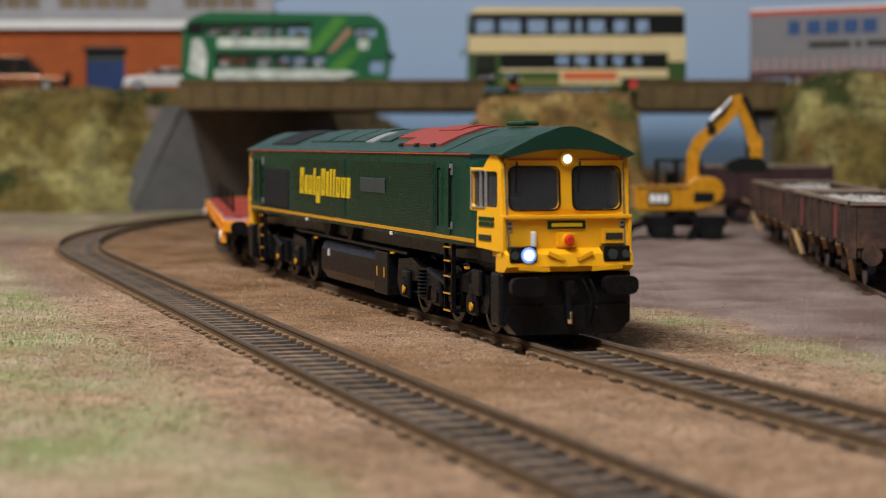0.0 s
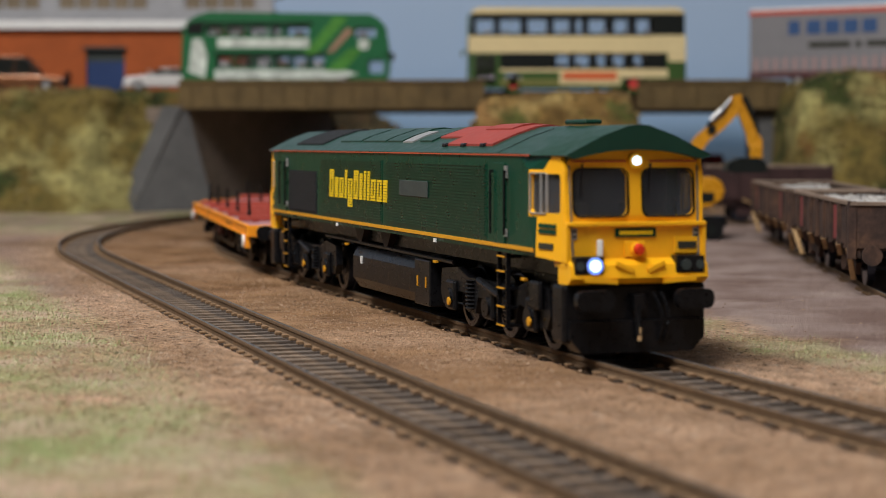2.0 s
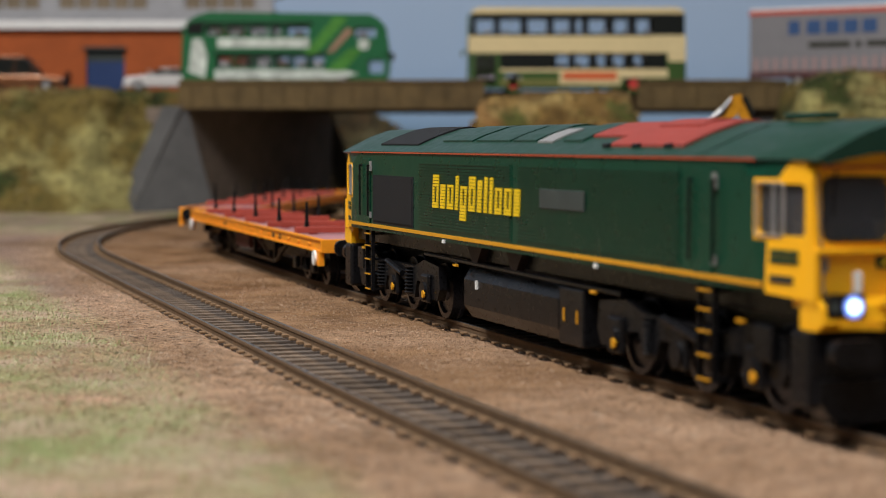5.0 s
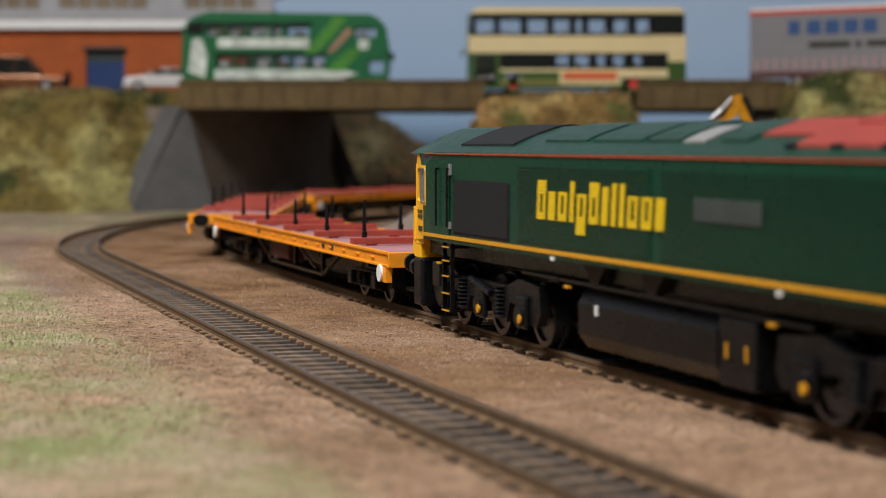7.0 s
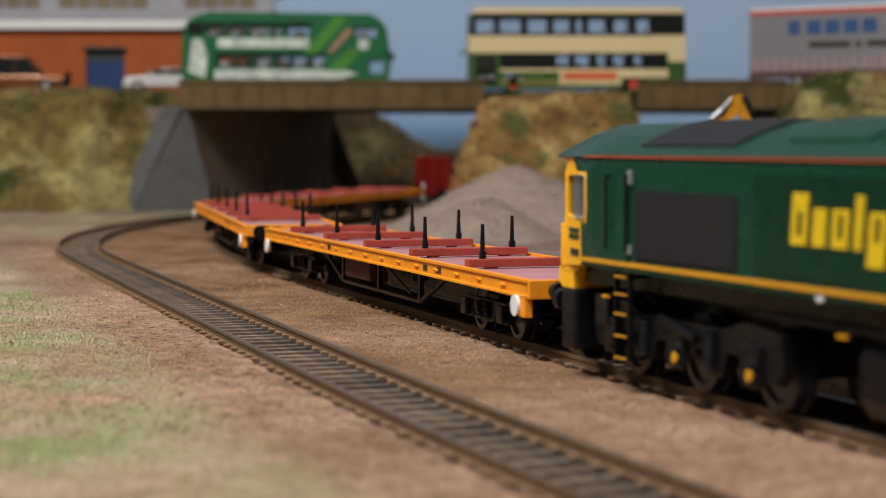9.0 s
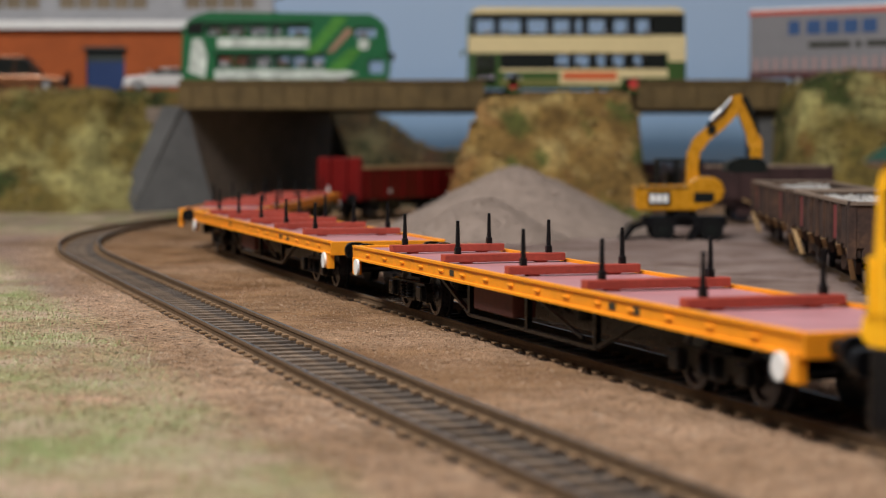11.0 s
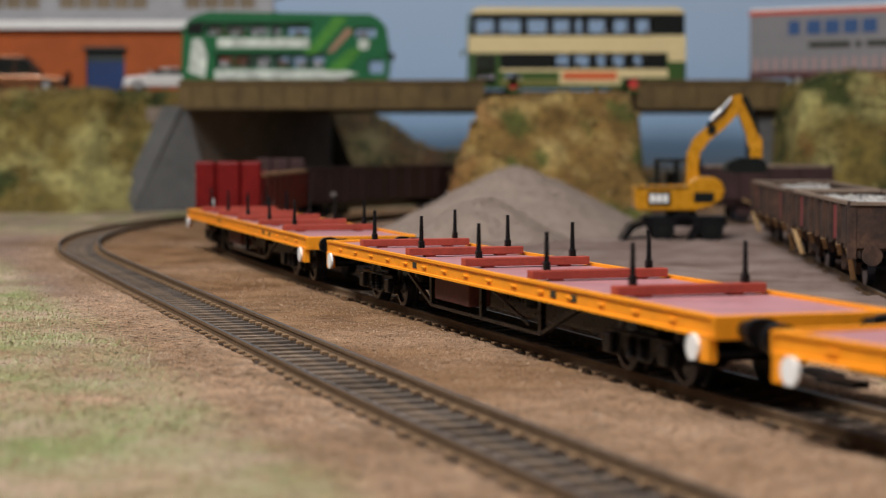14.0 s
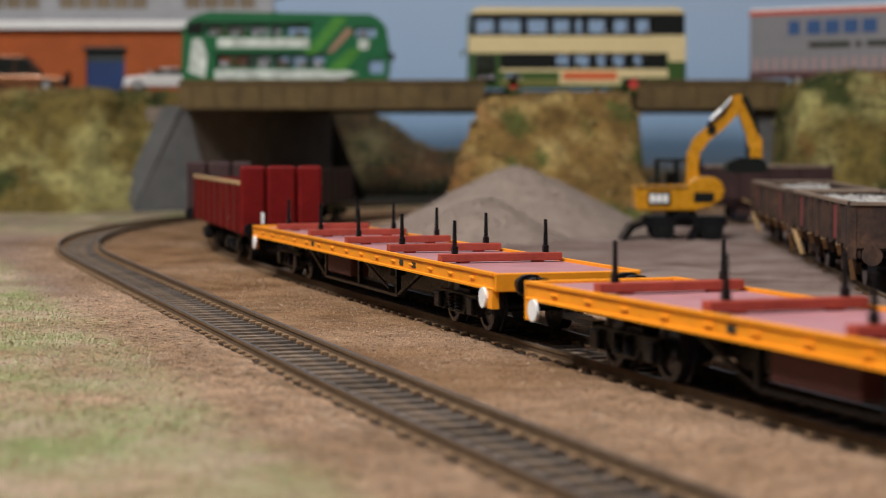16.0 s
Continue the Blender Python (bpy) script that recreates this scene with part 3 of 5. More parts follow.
def loco_bogie(parent, x):
    bog = new("bogie")
    bog.parent = parent
    bog.matrix_basis = pose(x * MM, 0, 0)
    bm = bmesh.new()
    for s in (-1, 1):
        prism(bm, [(-37, 8), (-35, 5.2), (-31, 5.2), (-29, 8.5), (-18, 9), (-16, 4.6), (-11, 4.6), (-9, 8.5), (9, 8.5), (11, 4.6), (16, 4.6), (18, 9), (29, 8.5), (31, 5.2), (35, 5.2), (37, 8), (36, 13.5), (24, 14.5), (16, 12.5), (-16, 12.5), (-24, 14.5), (-36, 13.5)], "y", s * 12.2, s * 14.2)
    part("side_frame", bm, BLACK, bog, "black cast bogie frame")
    for s in (-1, 1):
        for k in (-27.2, 0, 27.2):
            bm = B((k - 3.2, k + 3.2, s * 13.9, s * 15.2, 4.2, 11.2), bevel=0.6)
            rod(bm, (k, s * 15.0, 7), (k, s * 15.8, 7), 2.3, 14)
            ab = part("axlebox", bm, BLACK, bog)
            if k == 27.2 or (k == 0) == (x < 0):
                part("axle_cover", rod(bmesh.new(), (k + 1.5, s * 15.6, 6.4), (k + 1.5, s * 16.05, 6.4), 0.95, 14), STRIPE, ab, "yellow axle end cover")
        for k in (-13, 13):
            coil = [(5.3 + 0.45 * i, 1.7 if i % 2 else 1.15) for i in range(16)]
            part("spring", turned(bmesh.new(), (k, s * 14.3, 0), "z", coil, 10), BLACK, bog)
        part("damper", rod(bmesh.new(), (-6, s * 15, 12.6), (8, s * 15, 10.2), 0.8, 8), BLACK, bog)
        part("sand_box", B((28, 34, s * 14.4, s * 15.6, 9, 15), bevel=0.5) if x > 0 else B((-34, -28, s * 14.4, s * 15.6, 9, 15), bevel=0.5), BLACK, bog)
    part("cross_beam", B((-34, 34, -6, 6, 6, 15)), BLACK, bog)
    for k in (-27.2, 0, 27.2):
        wheelset(bog, k)
    return bog


ROOFLINE = [(-17.4, 40.9), (-15.6, 41.8), (-8.6, 44.9), (-2.4, 46.9), (0, 47.1), (2.4, 46.9), (8.6, 44.9), (15.6, 41.8), (17.4, 40.9)]


def roof_patch(u0, u1, v0, v1, lift, th, n=8):
    """A strip that follows the roof between v0 and v1, raised by lift."""
    pts = []
    ps, zs = [p for p, _ in ROOFLINE], [z for _, z in ROOFLINE]
    vs = [v0 + (v1 - v0) * i / n for i in range(n + 1)]
    top = [(v, float(np.interp(v, ps, zs)) + lift + th) for v in vs]
    bot = [(v, float(np.interp(v, ps, zs)) + lift - 0.6) for v in vs[::-1]]
    return prism(bmesh.new(), top + bot, "x", u0, u1)


def loft(profile, x0, x1, k):
    """A prism along x whose width shrinks to k at x1."""
    bm = prism(bmesh.new(), profile, "x", x0, x1)
    for v in bm.verts:
        if abs(v.co.x - x1) < 1e-4:
            v.co.y *= k
    return bm


def cab_y(p):
    """Half width of the cab, which narrows towards its front."""
    return 17.2 - max(0.0, p - 120) * 0.17


def locomotive():
    L = thing("locomotive", "green and yellow six-axle model diesel locomotive on rails", "locomotive")
    # middle body with ribbed sides
    part("body", B((-112, 112, -17.2, 17.2, 20.3, 41.2)), GREEN, L, "dark green ribbed bodyside")
    roof = part("roof", prism(bmesh.new(), ROOFLINE + [(16, 40.4), (-16, 40.4)], "x", -120, 120), GREENROOF, L, "dark green ridged roof")
    for s in (-1, 1):
        for u0, u1 in ((-58, 9), (12, 93)):
            pan = part("side_panel", B((u0, u1, s * 17.2, s * 17.32, 22.6, 39.0)), GREEN, L)
            for z in np.arange(23.2, 38.8, 0.72):
                part("rib", B((u0 + 0.8, u1 - 0.8, s * 17.32, s * 17.55, z, z + 0.4)), GREEN, pan)
        part("grille", B((-98, -63, s * 17.2, s * 17.5, 23.0, 34.4), (-98.8, -62.2, s * 17.2, s * 17.32, 22.4, 35.0)), ROOFDARK, L, "black radiator grille")
        part("name_plate", B((26.5, 50.5, s * 17.55, s * 17.8, 30.3, 34.2), bevel=0.1), GREY, L, "dull grey plate with unreadable writing")
        part("lining", B((-112, 112, s * 17.2, s * 17.5, 21.2, 22.0)), STRIPE, L, "thin yellow waist stripe")
        part("red_line", B((-120, 120, s * 17.2, s * 17.5, 40.75, 41.05)), REDLINE, L, "thin red cant-rail stripe")
        for u in (-109, -101, 97.6, 106.6):
            part("handrail", rod(rod(bmesh.new(), (u, s * 18.1, 24), (u, s * 18.1, 37.6), 0.28, 6), (u, s * 17.2, 37.4), (u, s * 18.2, 37.4), 0.28, 6), BLACK, L)
        for u in (-105, 101.5):
            part("cab_door", B((u - 3.6, u + 3.6, s * 17.2, s * 17.5, 21.9, 39.2), bevel=0.12), GREEN, L)
            part("door_plate", B((u + 3.9, u + 5.4, s * 17.3, s * 17.7, 36.0, 38.6), (u + 3.9, u + 5.2, s * 17.3, s * 17.7, 23.6, 25.2)), SILVER, L)
            for z in (4.6, 8.6, 12.6, 16.2, 19.4):
                part("step", B((u - 2.6, u + 2.6, s * 13.2, s * 16.9, z - 0.5, z)), BLACK, L)
                part("step_edge", B((u - 2.4, u + 2.4, s * 16.9, s * 17.2, z - 0.34, z - 0.06)), STRIPE, L, "yellow step edge")
            part("ladder_side", B((u - 3.0, u - 2.6, s * 15.8, s * 16.8, 4, 20), (u + 2.6, u + 3.0, s * 15.8, s * 16.8, 4, 20)), BLACK, L)
        # the operator's yellow mark as plain blocks
        mark = new("wordmark")
        mark.parent = L
        tagged(mark, "yellow company mark as plain slotted blocks")
        # each block: width, height, depth below the line, and whether it has a slot
        groups = [(4.6, 8.2, 0, True), (3.6, 5.9, 0, False), (4.5, 5.9, 0, True), (2.0, 8.2, 0, False), (4.5, 5.9, 2.3, True), (4.5, 8.2, 0, True), (2.9, 7.4, 0, False), (2.0, 8.2, 0, False), (2.0, 8.2, 0, False), (4.5, 5.9, 0, True), (4.5, 5.9, 0, True), (3.6, 5.9, 0, False)]
        k = 60 / (sum(g[0] for g in groups) + 1.7 * 11)
        u = 0.0
        for w, top, low, slot in groups:
            z = -low
            while z < top - 0.3:
                lo = -45.4 + u * k + 0.1 * z
                cuts = [(lo, lo + w * k)]
                if slot and 1.2 < z < 4.6:
                    cuts = [(lo, lo + 0.34 * w * k), (lo + 0.68 * w * k, lo + w * k)]
                for a, b in cuts:
                    a, b = (a, b) if s < 0 else (-33.2 - b, -33.2 - a)
                    part("bar", B((a, b, s * 17.5, s * 17.75, 28.1 + z, 28.1 + min(z + 0.6, top))), LETTER, mark)
                z += 0.72
            u += w + 1.7
    # cabs at both ends
    for e in (1, -1):
        cab = new("cab")
        cab.parent = L
        tagged(cab, "yellow cab with dark windows")
        for s in (-1, 1):
            gr = [(112, 20.3), (122.3, 20.3), (122.9, 28.4), (119.3, 28.4), (119.3, 38.0), (125.5, 38.0), (129.3, 41.2), (112, 41.2)]
            ye = [(122.3, 20.3), (135.2, 19.6), (134.2, 30), (133.4, 38.6), (131.6, 41.2), (129.3, 41.2), (125.5, 38.0), (119.3, 38.0), (119.3, 28.4), (122.9, 28.4)]
            place = lambda p, q: (e * p, s * cab_y(p), q)
            proud = lambda p, q: (e * p, s * (cab_y(p) + 0.22), q)
            glassy = lambda p, q: (e * p, s * (cab_y(p) - 0.6), q)
            part("side_wall", holed(gr, [], place, (0, -s * 0.8, 0)), GREEN, cab)
            part("side_wall", holed(ye, [rrect(120.3, 132.0, 29.3, 37.2, 0.9)], place, (0, -s * 0.8, 0)), YELLOW, cab, "yellow cab side")
            lining = lambda p, q: (e * p, s * (cab_y(p) - 0.9), q)
            part("cab_lining", holed(ye, [rrect(120.3, 132.0, 29.3, 37.2, 0.9)], lining, (0, -s * 0.3, 0)), CABIN, cab, "grey cab lining")
            part("window_frame", ring(120.3, 126.6, 29.3, 37.2, 0.5, 0.28, proud, (0, -s * 0.5, 0)), SILVER, cab)
            part("window_frame", holed([(124.3, 29.3), (124.6, 29.3), (124.6, 37.2), (124.3, 37.2)], [], proud, (0, -s * 0.5, 0)), SILVER, cab)
            part("side_pane", holed([(120, 29), (132.3, 29), (132.3, 37.5), (120, 37.5)], [], glassy, (0, -s * 0.2, 0)), PANE, cab)
            for z in (25.1, 26.3):
                part("logo_bar", holed([(123.8, z), (130.6, z), (130.6, z + 0.85), (123.8, z + 0.85)], [], proud, (0, -s * 0.3, 0)), GREEN, cab, "green plain logo bar")
            part("number_bar", holed([(123.8, 22), (129.4, 22), (129.4, 23.2), (123.8, 23.2)], [], proud, (0, -s * 0.3, 0)), DARKMARK, cab)
            part("end_stripe", B((e * 112, e * 122.4, s * 17.2, s * 17.5, 21.2, 22.0)), STRIPE, cab)
        face = [(-14.9, 27.2), (14.9, 27.2), (15.0, 37.6), (13.8, 40.0), (11, 41.2), (6, 42.4), (0, 42.8), (-6, 42.4), (-11, 41.2), (-13.8, 40.0), (-15.0, 37.6)]
        part("cab_roof", loft(ROOFLINE + [(16, 40.4), (-16, 40.4)], e * 120, e * 133, 0.9), GREENROOF, cab, "dark green cab roof")
        fx = lambda p, q: (e * (134.6 - (q - 27.2) * 0.07 - abs(p) * 0.05), p, q)
        front = part("front_panel", holed(face, [rrect(-12.9, -1.7, 28.9, 38.1, 1.5), rrect(1.7, 12.9, 28.9, 38.1, 1.5)], fx, (-e * 1.0, 0, 0)), YELLOW, cab, "yellow cab front")
        for a, b in ((-12.9, -1.7), (1.7, 12.9)):
            part("window_seal", ring(a, b, 28.9, 38.1, 1.4, 0.35, lambda p, q: (e * (134.85 - (q - 27.2) * 0.07 - abs(p) * 0.05), p, q), (-e * 0.7, 0, 0)), BLACK, front)
            part("windscreen", holed(rrect(a - 0.2, b + 0.2, 28.7, 38.3, 1.4), [], lambda p, q: (e * (133.95 - (q - 27.2) * 0.07 - abs(p) * 0.05), p, q), (-e * 0.25, 0, 0)), PANE, front, "dark glass windscreen")
            part("wiper", beam(bmesh.new(), (e * 135.0, a + 1.2, 39.4), (e * 134.8, a + 1.0, 32.5), 0.35, 0.35), BLACK, front)
        for s in (-1, 1):
            part("corner_post", B((e * 132.4, e * 133.7, s * 14.0, s * 15.1, 19.6, 38.2), bevel=0.3), YELLOW, cab)
        part("bulkhead", B((e * 113, e * 113.6, -16, 16, 21, 40.3)), CABBACK, cab)
        part("desk", B((e * 124, e * 132.6, -14.2, 14.2, 21, 27.6), (e * 116, e * 119, -9, -4, 22, 31), (e * 116, e * 119, 4, 9, 22, 31), bevel=0.4), CABIN, cab)
        # lower front with framed recess, lamp clusters and skirt
        low = part("lower_front", B((e * 128, e * 134.3, -14.9, 14.9, 18.6, 27.4)), YELLOW, cab)
        part("front_ledge", B((e * 133.8, e * 135.6, -15.1, 15.1, 26.8, 27.7), (e * 133.8, e * 135.3, -15.2, -14.3, 19.4, 26.8), (e * 133.8, e * 135.3, 14.3, 15.2, 19.4, 26.8), bevel=0.2), YELLOW, cab)
        part("lower_beam", prism(bmesh.new(), [(130, 15.3), (135.2, 15.3), (137.2, 16.6), (136.6, 19.2), (134.6, 20.4), (130, 20.4)] if e > 0 else [(-130, 15.3), (-135.2, 15.3), (-137.2, 16.6), (-136.6, 19.2), (-134.6, 20.4), (-130, 20.4)], "y", -14.8, 14.8), YELLOW, cab)
        part("rib_detail", beam(beam(beam(beam(bmesh.new(), (e * 137, -5.2, 19.6), (e * 137, -1.6, 18.0), 0.8, 0.9), (e * 137, 5.2, 19.6), (e * 137, 1.6, 18.0), 0.8, 0.9), (e * 137.2, -12, 16.4), (e * 137.2, -5, 15.9), 0.9, 0.9), (e * 137.2, 12, 16.4), (e * 137.2, 5, 15.9), 0.9, 0.9), YELLOW, cab)
        for s in (-1, 1):
            cl = part("lamp_housing", B((e * 134, e * 137.3, s * 7.8, s * 14.0, 17.4, 20.9), bevel=0.35), BLACK, cab)
            lit = e > 0 and s < 0
            part("headlight", rod(bmesh.new(), (e * 137.2, s * 9.8, 19.1), (e * 137.7, s * 9.8, 19.1), 1.12, 16), LAMPGLOW if lit else GREY, cl, "lit bluish white headlight" if lit else "unlit headlight lens")
            if lit:
                part("reflector", rod(bmesh.new(), (e * 137.15, s * 9.8, 19.1), (e * 137.45, s * 9.8, 19.1), 1.75, 18), LAMPHALO, cl, "added blue glowing disc for the headlight's halo")
            part("marker_lamp", rod(bmesh.new(), (e * 137.2, s * 12.9, 19.1), (e * 137.5, s * 12.9, 19.1), 0.9, 12), GREY, cl)
            part("warning_label", B((e * 134.3, e * 134.6, s * 12.6, s * 13.7, 24.2, 26.4)), SILVER, cab)
            for z in (24.9, 25.9):
                part("warning_mark", B((e * 134.6, e * 134.75, s * 12.8, s * 13.5, z - 0.3, z + 0.2)), DARKMARK, cab)
        dome = part("tail_lamp", rod(B((e * 134.2, e * 135.2, -2.4, 1.9, 20.6, 23.8), bevel=0.2), (e * 135.2, 0, 22.2), (e * 136.4, 0, 22.2), 1.35, 16), YELLOW, cab)
        part("red_lens", rod(bmesh.new(), (e * 136.3, 0, 22.2), (e * 137.2, 0, 22.2), 1.3, 16, 0.8), REDLAMP, dome, "red tail lamp lens")
        part("lamp_bracket", B((e * 134.2, e * 135.8, -8.4, -7.4, 20.8, 24.2), bevel=0.3), WHITE, cab, "white lamp bracket")
        part("front_logo", B((e * 134.3, e * 134.7, -4.4, 4.4, 24.6, 26.4)), GREEN, cab, "green plain logo bar")
        part("logo_bar", B((e * 134.7, e * 134.85, -3.6, 3.6, 25.1, 25.9)), LETTER, cab)
        part("number_panel", B((e * 134.2, e * 134.7, 8.4, 13.9, 21.2, 24.6), bevel=0.15), YELLOW, cab)
        part("number_bar", B((e * 134.7, e * 134.85, 9.2, 13.2, 22.2, 23.6)), DARKMARK, cab)
        hl = part("top_lamp", rod(bmesh.new(), (e * 133, 0, 39.9), (e * 134.8, 0, 39.9), 1.6, 18), YELLOW, cab)
        part("top_lens", rod(bmesh.new(), (e * 134.7, 0, 39.9), (e * 135.1, 0, 39.9), 0.9, 16), LAMPGLOW if e > 0 else GREY, hl, "lit white top headlight" if e > 0 else "unlit top headlight")
        for a, b in ((-13.5, -2), (2, 13.5)):
            part("red_line", beam(bmesh.new(), (e * 133.35, a, 39.8), (e * 133.9, b, 39.8), 0.3, 0.4), REDLINE, cab)
        # visor edge of the roof
        part("visor", prism(bmesh.new(), [(p, z) for p, z in [(a * 0.9, b) for a, b in ROOFLINE]] + [(13.9, 40.2), (10, 41.1), (6, 41.8), (0, 42.1), (-6, 41.8), (-10, 41.1), (-13.9, 40.2)], "x", e * 133, e * 136.2), GREENROOF, cab, "dark green roof visor")
        # buffer beam
        part("buffer_beam", B((e * 128, e * 134.5, -15.5, 15.5, 3.4, 15.3), bevel=0.8), BLACK, cab)
        part("skirt", prism(bmesh.new(), [(-14.5, 8), (14.5, 8), (14.5, 4.5), (12, 1.6), (-12, 1.6), (-14.5, 4.5)], "x", e * 130, e * 136), BLACK, cab)
        for s in (-1, 1):
            bf = part("buffer", rod(bmesh.new(), (e * 134, s * 10.7, 12.4), (e * 138.4, s * 10.7, 12.4), 1.7, 14), BLACK, cab)
            part("buffer_head", prism(bmesh.new(), [(p + s * 10.7, q) for p, q in rrect(-4.0, 4.0, 10.4, 14.4, 1.6)], "x", e * 138.2, e * 140.4), BLACK, bf, "black oval buffer head")
            part("guard_iron", beam(bmesh.new(), (e * 126, s * 9, 7), (e * 128, s * 8.6, 1.2), 1.2, 0.6), BLACK, cab)
        cp = part("coupling", rod(B((e * 134, e * 137, -1.2, 1.2, 10.2, 13.2), bevel=0.2), (e * 136.5, -0.4, 11.2), (e * 137.2, -0.2, 5), 0.7, 8), BLACK, cab)
        part("hook", rod(bmesh.new(), (e * 137.2, -0.2, 6.6), (e * 137.4, -0.2, 4.0), 0.55, 8), TIMBER, cp, "bare metal coupling pin")
        for k, (a, b) in enumerate(((3.2, 4.4), (5.0, 5.4))):
            bm = bmesh.new()
            pts = [(e * (136 + 1.4 * math.sin(i / 8 * math.pi)), a + (b - a) * i / 8 + 0.9 * math.sin(i / 8 * math.pi), 13.6 - i * 1.25) for i in range(9)]
            tube(bm, pts, 0.35)
            part("air_hose", bm, BLACK, cab)
    # roof furniture
    part("roof_grille", roof_patch(-104, -70, -13.5, 13.5, 0.1, 0.35), ROOFDARK, roof, "black radiator roof grille")
    for u0, u1 in ((-56, -34), (-31, -8), (-6, 8)):
        part("roof_hatch", roof_patch(u0, u1, -11.5, 11.5, 0.1, 0.3), GREENROOF, roof)
    part("silver_patch", roof_patch(10.5, 19, -12, -5, 0.1, 0.3), SILVER, roof, "bare silver roof panel")
    part("roof_step", roof_patch(24, 34, -11.5, 11.5, 0.1, 0.3), GREENROOF, roof)
    part("exhaust_apron", roof_patch(35, 53, -9.5, 9.5, 0.1, 0.35), ROOFRED, roof, "faded red exhaust roof apron")
    part("exhaust_panel", roof_patch(53, 86, -13.6, 13.6, 0.1, 0.4), ROOFRED, roof, "faded red exhaust roof panel")
    part("exhaust_cover", roof_patch(58, 76, -5.5, 5.5, 0.3, 0.55), ROOFRED, roof)
    for u in (52, 66, 80):
        part("lifting_eye", B((u - 1.6, u + 1.6, -14.2, -12.4, 42.2, 43.4), bevel=0.4), BLACK, roof)
    part("roof_seam", roof_patch(98.6, 98.9, -17, 17, 0.05, 0.08), BLACK, roof)
    part("horn", B((100, 112, -2, 2, 47.4, 48.4), bevel=0.4), GREENROOF, roof)
    # underframe
    part("sill", B((-128, 128, -13.2, 13.2, 16.6, 20.3)), BLACK, L, "black underframe sill")
    part("fuel_tank", prism(bmesh.new(), [(-14.5, 6), (-12.5, 3.2), (12.5, 3.2), (14.5, 6), (14.5, 12), (13, 14.6), (-13, 14.6), (-14.5, 12)], "x", -31, 29), BLACK, L, "long black fuel tank")
    for s in (-1, 1):
        bx = part("equipment_box", B((31, 44, s * 9, s * 15.2, 3.4, 14.8), bevel=0.4), BLACK, L)
        for u in (34, 41):
            part("warning_tag", B((u - 0.32, u + 0.32, s * 15.2, s * 15.4, 8.0, 10.6)), STRIPE, bx, "yellow tag")
        part("filler_tag", B((-22, -21, s * 14.5, s * 14.9, 10.2, 12.2)), WHITE, L)
        for u in (-22, 4):
            part("bracket", prism(bmesh.new(), [(u - 5, 20), (u + 5, 20), (u + 1, 15.4), (u - 1, 15.4)], "y", s * 13.2, s * 15.0), BRACKET, L)
        part("air_pipe", rod(bmesh.new(), (-60, s * 14.8, 16.2), (62, s * 14.8, 15.4), 0.5, 6), BLACK, L)
        for u in (-34, 50, 112, -114):
            part("valve_tag", B((u - 1.2, u + 1.2, s * 15.2, s * 15.9, 14.7, 15.2)), STRIPE, L)
        for u in (-37, 56):
            part("lamp_tag", B((u - 0.7, u + 0.7, s * 17.4, s * 17.8, 20.0, 20.8)), WHITE, L)
    bogies = [loco_bogie(L, 87), loco_bogie(L, -87)]
    return L, bogies


def wagon_bogie(parent, x, r=5.6, wb=12.5):
    bog = new("bogie")
    bog.parent = parent
    bog.matrix_basis = pose(x * MM, 0, 0)
    for s in (-1, 1):
        part("side_frame", prism(bmesh.new(), [(-wb - 4, 6), (-wb - 3, 3.6), (-wb + 3, 3.6), (-wb + 5, 5.5), (-5, 3.4), (5, 3.4), (wb - 5, 5.5), (wb - 3, 3.6), (wb + 3, 3.6), (wb + 4, 6), (wb + 2, 8.2), (-wb - 2, 8.2)], "y", s * 11.4, s * 13), BLACK, bog)
        for k in (-wb, wb):
            part("axlebox", B((k - 2, k + 2, s * 12.6, s * 14.2, 3.8, 7.6), bevel=0.4), BLACK, bog)
        for k in (-2.5, 2.5):
            part("spring", turned(bmesh.new(), (k, s * 13, 0), "z", [(3.8 + 0.4 * i, 1.5 if i % 2 else 1.0) for i in range(11)], 10), BLACK, bog)
    part("bolster_beam", B((-4, 4, -11, 11, 5, 9)), BLACK, bog)
    for k in (-wb, wb):
        wheelset(bog, k, r)
    return bog


def end_gear(parent, x, e, z=12.2, col=None):
    for s in (-1, 1):
        bf = part("buffer", rod(bmesh.new(), (x, s * 11.3, z), (x + e * 5.5, s * 11.3, z), 1.5, 12), BLACK, parent)
        part("buffer_head", prism(bmesh.new(), [(p + s * 11.3, q) for p, q in rrect(-3.1, 3.1, z - 2.4, z + 2.4, 2.3)], "x", x + e * 5.3, x + e * 6.6), BLACK, bf, "black buffer head")
    part("coupling_bar", B((min(x, x + e * 10), max(x, x + e * 10), -1.6, 1.6, 5.2, 6.4)), BLACK, parent)


